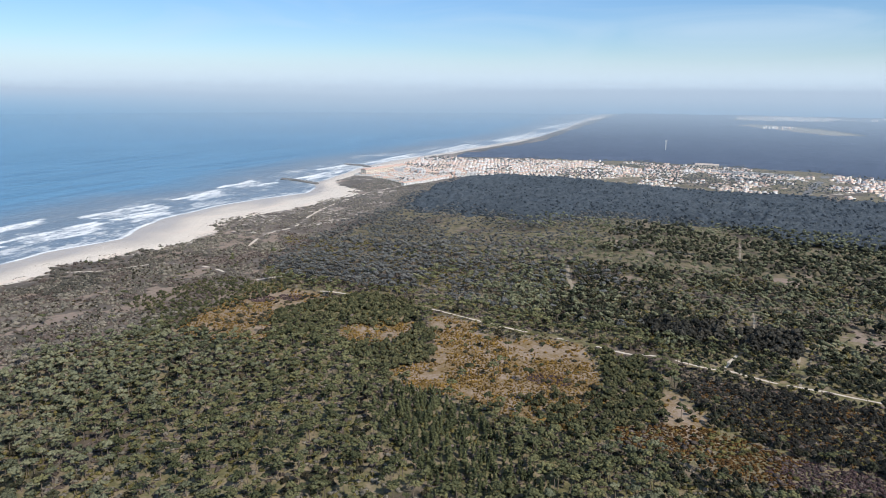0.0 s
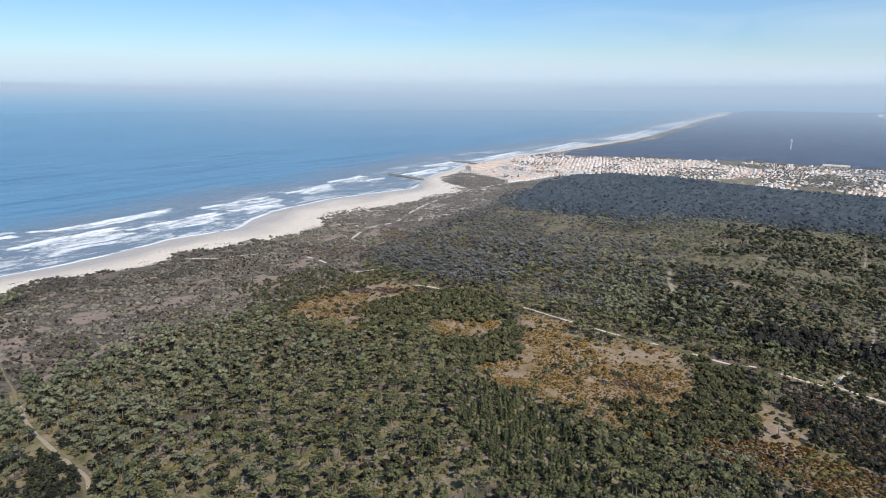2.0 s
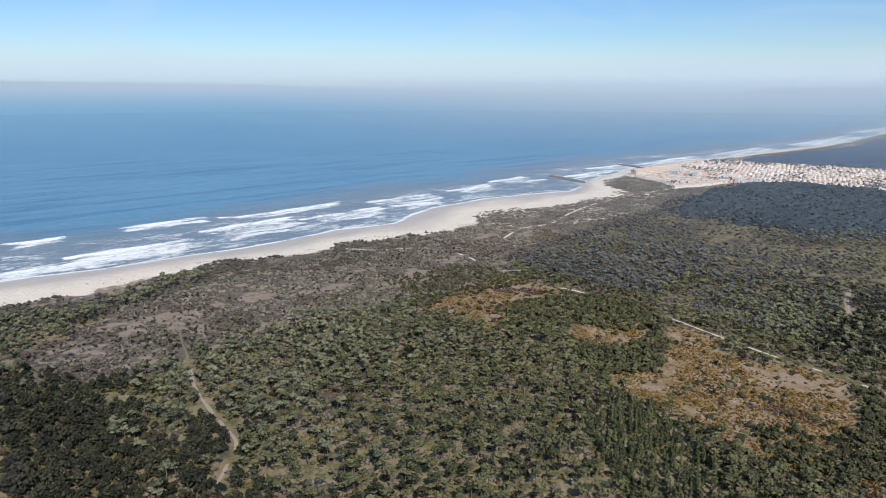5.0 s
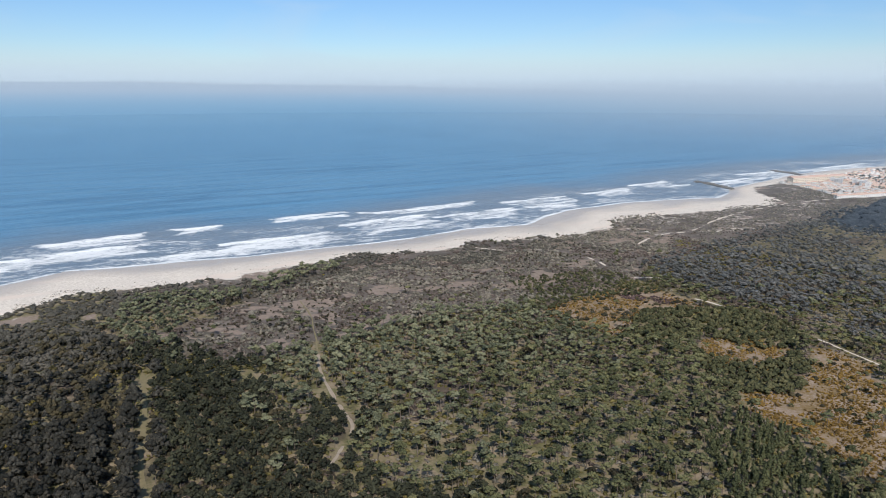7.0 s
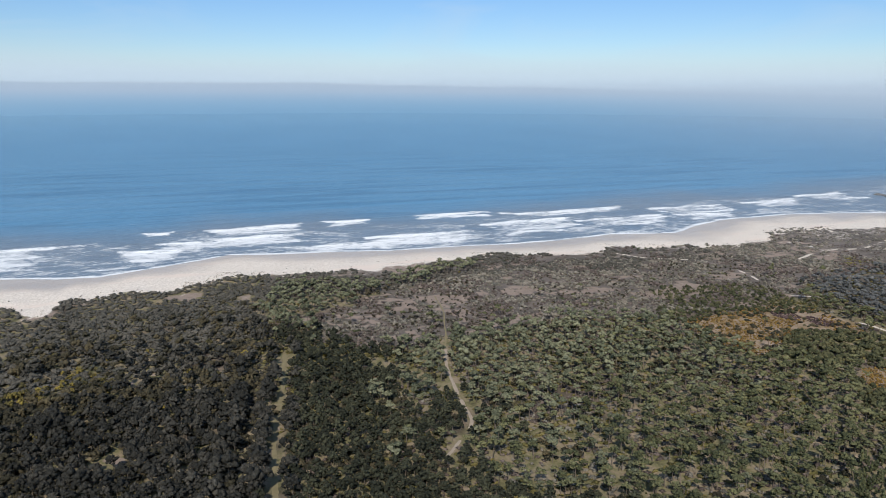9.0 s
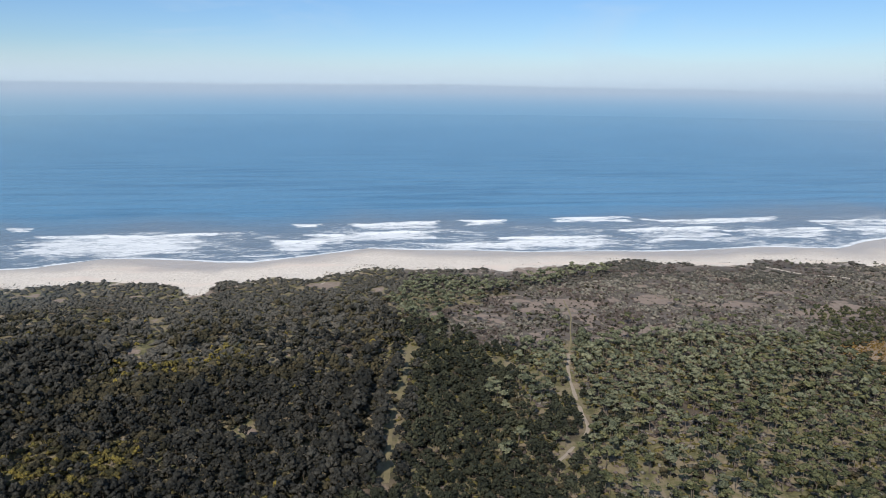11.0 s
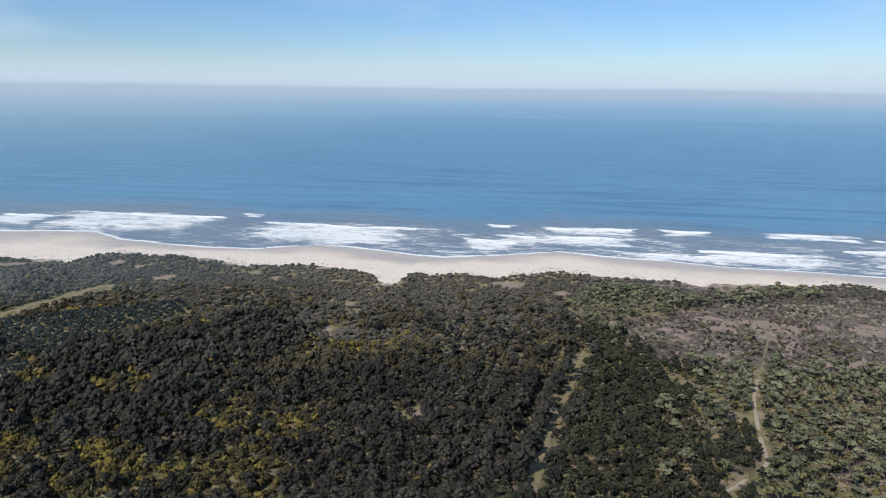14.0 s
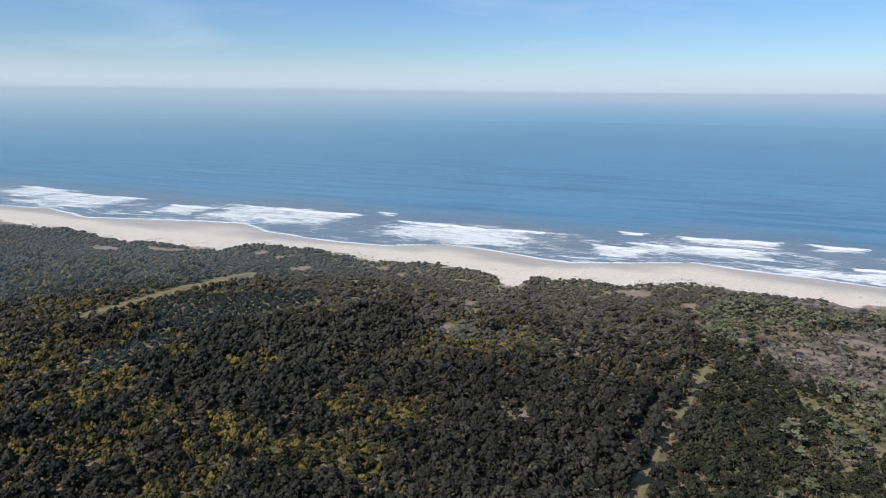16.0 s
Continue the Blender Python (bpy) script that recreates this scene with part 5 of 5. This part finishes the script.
for book, all_of in ((used_house, HOUSES), (used_flat, FLATS)):
    for k, source in enumerate(all_of):
        if k not in book:
            x, y = spots[NEAR_HOUSES + 5 * k]
            source.matrix_basis = pose(float(x), float(y) + 6, float(land_height(np.array([x]), np.array([y]))[0]), 0, 0, 18)


def house_mass(name, places, seed, label, taller=0.0):
    """Many far houses, each a walled block under a pitched or flat roof, joined."""
    r = np.random.default_rng(seed)
    shell = np.array([(-1, -1, 0), (1, -1, 0), (1, 1, 0), (-1, 1, 0), (-1, -1, 1), (1, -1, 1), (1, 1, 1), (-1, 1, 1), (-1, 0, 1), (1, 0, 1)], float)
    walls = [(0, 1, 5, 4), (1, 2, 6, 5), (2, 3, 7, 6), (3, 0, 4, 7)]
    roof = [(4, 5, 9, 8), (6, 7, 8, 9), (4, 8, 8, 7), (5, 6, 9, 9)]
    vs, fs, ss = [], [], []
    for k, (x, y) in enumerate(places):
        w, d, h = r.uniform(1.8, 3.5), r.uniform(1.7, 2.7), r.choice([2.2, 2.8, 3.8, 6.0], p=[.35, .3, .25, .1])
        v = shell * (w, d, h + taller)
        v[8:, 2] += r.choice([0.25, 1.5], p=[.55, .45])
        a = town_turn + r.choice([0, math.pi / 2]) + r.normal(0, 0.06)
        c, s = math.cos(a), math.sin(a)
        v = np.stack([v[:, 0] * c - v[:, 1] * s + x, v[:, 0] * s + v[:, 1] * c + y, v[:, 2] + 0.4], 1)
        vs.append(v)
        tri = [(q[0], q[1], q[2]) for q in walls + roof] + [(q[0], q[2], q[3]) for q in walls + roof if q[2] != q[3]]
        tri = [q for q in tri if len(set(q)) == 3]
        top = int(r.choice([2, 3], p=[.75, .25] if x < -250 else [.65, .35]))
        side = int(r.choice([0, 1, 4], p=[.48, .32, .20]))
        fs += [tuple(10 * k + n for n in q) for q in tri]
        ss += [top if max(q) >= 8 else side for q in tri]
    me = mesh_from(name, np.concatenate(vs), np.array(fs), [WALLS[0], WALLS[1], ROOFS[0], ROOFS[2], WALLS[2]], ss)
    return tagged(new(name, me), label, "houses", kind="stuff")


house_mass("town_houses", spots[NEAR_HOUSES:], 77, "white and cream houses with clay roofs across the town")
# the long cream block by the beach, and the white terrace at the wood's edge
beach_block = apartment(112, 14, 4, WALLS[1], ROOFS[0], "long cream four-storey apartment building beside the beach", 24)
beach_block.matrix_basis = pose(-603, 1188, 1.0, 0, 0, 75)


def house_row(start, stop, count, source, group, scale):
    """A row of like houses, side by side along a street."""
    (xa, ya), (xb, yb) = start, stop
    turn = math.degrees(math.atan2(yb - ya, xb - xa))
    for k in range(count):
        u = (k + 0.5) / count
        x, y = xa + (xb - xa) * u, ya + (yb - ya) * u
        ob = copy_thing(source, pose(x, y, float(land_height(np.array([x]), np.array([y]))[0]), 0, 0, turn))
        ob.scale = [scale] * 3
        tagged(ob, group=group)


house_row((-498, 1052), (-452, 1205), 20, HOUSES[0], "terrace at the edge of the wood", 0.72)
house_row((-20, 1478), (128, 1440), 17, HOUSES[1], "white row along the north street", 0.72)
house_row((10, 1395), (120, 1330), 8, HOUSES[4], "houses before the avenue", 0.66)
long_block = apartment(46, 13, 3, WALLS[1], ROOFS[1], "long cream three-storey building at the edge of the forest", 10)
long_block.matrix_basis = pose(-29, 1538, 1.0, 0, 0, -5)
# two solid blocks in place of a thin lattice pylon
tower = tagged(new("water_tower"), "slender pale grey mast standing in for a lattice pylon over the forest", "tower")
part("shaft", block(2.6, 2.6, 30), WALLS[3], tower)
part("tank", block(5, 5, 5, 29), WALLS[3], tower)
tower.matrix_basis = pose(-140, 1900, 0)

ave = ribbon("avenue", 15, [(126, 1195), (131, 1234), (160, 1370), (192, 1525)], ASPHALT, 150, 1.0)
tagged(ave, "wide grey avenue running through the town", "road", kind="structure")

# villages far off
for k, (vx, vy, rx, ry) in enumerate(VILLAGES):
    r = np.random.default_rng(60 + k)
    n = (30, 420, 150, 90)[k]
    a, d = r.uniform(0, 6.28, n), np.sqrt(r.uniform(0, 1, n))
    house_mass("far_village", np.stack([vx + np.cos(a) * d * rx, vy + np.sin(a) * d * ry], 1), 90 + k, "scattered white houses of a far village", 8.0)

# rock groynes
def groyne(line, width, label):
    r = np.random.default_rng(int(abs(line[0][0])))
    vs, fs, n = [], [], 0
    for (xa, ya), (xb, yb) in zip(line, line[1:]):
        length = math.hypot(xb - xa, yb - ya)
        for s in np.arange(0, length, 1.8):
            for w in np.linspace(-1, 1, 6):
                u = s / length
                nx, ny = -(yb - ya) / length, (xb - xa) / length
                c = np.array([xa + (xb - xa) * u + nx * w * width / 2, ya + (yb - ya) * u + ny * w * width / 2, 1.9 * (1 - 0.7 * abs(w))]) + r.normal(0, 0.35, 3)
                vs.append(ICO_V * r.uniform(0.9, 1.7, 3) * (1 + r.uniform(-.2, .2, (12, 1))) + c)
                fs.append(ICO_F + n)
                n += 12
    me = mesh_from("groyne", np.concatenate(vs), np.concatenate(fs), [ROCK])
    tagged(new("groyne", me), label, "groyne", "rock groynes", kind="stuff")


groyne([(-732, 1041), (-690, 1032), (-640, 1012)], 7, "dark rock groyne running into the surf")
groyne([(-755, 1303), (-710, 1298), (-650, 1262)], 7, "dark rock groyne beside the town beach")

# imitated haze: thin glowing shells from 500 m out, and a closing bank
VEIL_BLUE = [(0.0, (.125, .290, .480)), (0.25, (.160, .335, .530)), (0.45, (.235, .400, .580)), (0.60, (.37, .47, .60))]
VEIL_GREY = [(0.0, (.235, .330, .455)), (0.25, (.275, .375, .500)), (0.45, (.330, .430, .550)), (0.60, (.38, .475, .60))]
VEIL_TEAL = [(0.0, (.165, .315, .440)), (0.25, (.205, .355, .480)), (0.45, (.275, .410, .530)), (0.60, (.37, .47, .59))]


def haze_ring(name, radius, low, high, solid, fade_from, rise):
    s = Shader(name)
    height = s.tree.nodes.new("ShaderNodeSeparateXYZ")
    g = s.tree.nodes.new("ShaderNodeNewGeometry")
    s.link(g.outputs["Position"], height.inputs[0])
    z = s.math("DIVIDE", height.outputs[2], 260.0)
    # the shell emits its haze colour over whatever lies behind it
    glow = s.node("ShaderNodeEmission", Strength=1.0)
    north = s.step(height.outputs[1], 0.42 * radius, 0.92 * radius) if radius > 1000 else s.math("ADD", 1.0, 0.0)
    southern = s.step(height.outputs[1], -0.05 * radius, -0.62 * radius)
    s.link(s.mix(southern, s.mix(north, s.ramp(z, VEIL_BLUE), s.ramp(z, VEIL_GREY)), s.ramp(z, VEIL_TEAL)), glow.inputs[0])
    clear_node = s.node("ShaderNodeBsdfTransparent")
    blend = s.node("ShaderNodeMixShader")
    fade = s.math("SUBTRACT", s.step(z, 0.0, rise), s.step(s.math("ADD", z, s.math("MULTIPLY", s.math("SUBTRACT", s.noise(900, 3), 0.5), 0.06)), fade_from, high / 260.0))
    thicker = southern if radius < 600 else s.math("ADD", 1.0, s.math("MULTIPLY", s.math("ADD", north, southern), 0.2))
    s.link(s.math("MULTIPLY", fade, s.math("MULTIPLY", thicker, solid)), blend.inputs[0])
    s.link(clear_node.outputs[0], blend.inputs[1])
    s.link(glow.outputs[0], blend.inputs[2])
    s.link(blend.outputs[0], s.tree.nodes["Material Output"].inputs[0])
    n = 128
    a = np.linspace(0, 2 * math.pi, n + 1)[:-1]
    v = np.concatenate([np.stack([np.cos(a) * radius, np.sin(a) * radius, np.full(n, h)], 1) for h in (low, high)])
    f = np.array([(k, (k + 1) % n, n + (k + 1) % n, n + k) for k in range(n)])
    ob = new(name, mesh_from(name, v, f, [s.mat], corners=4))
    ob.visible_shadow = False
    return tagged(ob, "glowing sheet standing in for pale sea haze", "haze", kind="structure")


# the bank's upper rim: heading counter-clockwise from +y, degrees above level
BANK_RIM = [(-180, 0.3), (-40, 0.0), (10, -0.30), (28, -0.48), (39, -0.34), (47, -0.10), (60, 0.18), (70, 0.34), (80, 0.50), (100, 0.46), (120, 0.52), (140, 0.42), (180, 0.3)]


def haze_bank(name, radius):
    """A glowing sheet as the bank of sea fog that closes the view: opaque, paling towards a soft rim that rises and
    falls along the horizon.
    """
    s = Shader(name)
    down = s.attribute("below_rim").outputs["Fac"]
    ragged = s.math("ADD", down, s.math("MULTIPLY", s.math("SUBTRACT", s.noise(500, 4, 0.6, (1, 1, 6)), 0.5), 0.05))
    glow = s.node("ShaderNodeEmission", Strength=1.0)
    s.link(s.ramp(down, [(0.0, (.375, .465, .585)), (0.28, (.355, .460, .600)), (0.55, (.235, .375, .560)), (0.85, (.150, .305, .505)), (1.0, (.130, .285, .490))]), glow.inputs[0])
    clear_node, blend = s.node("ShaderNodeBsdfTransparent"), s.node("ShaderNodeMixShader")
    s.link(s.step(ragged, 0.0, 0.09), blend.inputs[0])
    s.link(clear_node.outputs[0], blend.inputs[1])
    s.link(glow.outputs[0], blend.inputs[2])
    s.link(blend.outputs[0], s.tree.nodes["Material Output"].inputs[0])
    n, depth = 360, 150.0
    a = np.linspace(-180, 180, n + 1)[:-1]
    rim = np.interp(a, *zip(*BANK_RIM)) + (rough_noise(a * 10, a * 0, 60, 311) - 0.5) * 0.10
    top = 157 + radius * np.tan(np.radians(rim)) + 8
    v, d = [], []
    for below in (0, 10, 30, 60, 100, 150, 260):
        v.append(np.stack([-np.sin(np.radians(a)) * radius, np.cos(np.radians(a)) * radius, top - below], 1))
        d.append(np.full(n, below / depth))
    f = np.array([(r * n + (k + 1) % n, r * n + k, (r + 1) * n + k, (r + 1) * n + (k + 1) % n) for r in range(6) for k in range(n)])
    ob = new(name, mesh_from(name, np.concatenate(v), f, [s.mat], corners=4, attrs=[("below_rim", "FLOAT", np.concatenate(d))]))
    ob.visible_shadow = False
    return tagged(ob, "glowing sheet standing in for pale sea haze", "haze", kind="structure")


def far_hills(name, radius, start, stop, low, rise, colour, seed):
    """Low hills that close the land along the horizon, self-glowing in a haze colour; headings counter-clockwise from
    +y.
    """
    s = Shader(name)
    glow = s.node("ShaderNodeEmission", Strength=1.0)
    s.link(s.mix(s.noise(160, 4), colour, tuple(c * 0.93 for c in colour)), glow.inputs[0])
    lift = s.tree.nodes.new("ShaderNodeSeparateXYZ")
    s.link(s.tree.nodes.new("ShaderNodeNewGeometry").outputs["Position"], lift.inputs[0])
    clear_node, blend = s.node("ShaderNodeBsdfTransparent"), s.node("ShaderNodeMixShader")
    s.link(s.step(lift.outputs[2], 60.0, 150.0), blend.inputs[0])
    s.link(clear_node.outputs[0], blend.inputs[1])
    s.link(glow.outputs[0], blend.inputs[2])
    s.link(blend.outputs[0], s.tree.nodes["Material Output"].inputs[0])
    a = np.radians(np.linspace(start, stop, 160))
    u = np.linspace(0, 1, 160)
    crest = 105 + (low - 105) * smooth01(u, 0.0, 0.07) + rise * (rough_noise(u * 900, u * 0, 190, seed) * 1.2 - 0.1) * smooth01(u, 0, 0.45)
    foot = np.stack([-np.sin(a) * radius, np.cos(a) * radius, a * 0 - 5], 1)
    top = np.stack([-np.sin(a) * (radius + 60), np.cos(a) * (radius + 60), crest], 1)
    f = np.array([(k, k + 1, 161 + k, 160 + k) for k in range(159)])
    tagged(new(name, mesh_from(name, np.concatenate([foot, top]), f, [s.mat], corners=4)), "low hills along the horizon, glowing in a blue-grey haze colour", "hills", kind="structure")


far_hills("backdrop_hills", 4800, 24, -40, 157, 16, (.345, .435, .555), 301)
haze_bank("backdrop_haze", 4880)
# see-through emissive shells added over wood, sea and town to lift them like haze
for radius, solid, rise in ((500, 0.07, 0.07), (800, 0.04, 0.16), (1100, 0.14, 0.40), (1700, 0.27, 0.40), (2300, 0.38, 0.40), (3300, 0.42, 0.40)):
    haze_ring("glowing_haze_shell", radius, -5.0, 200.0, solid, 0.55, rise)
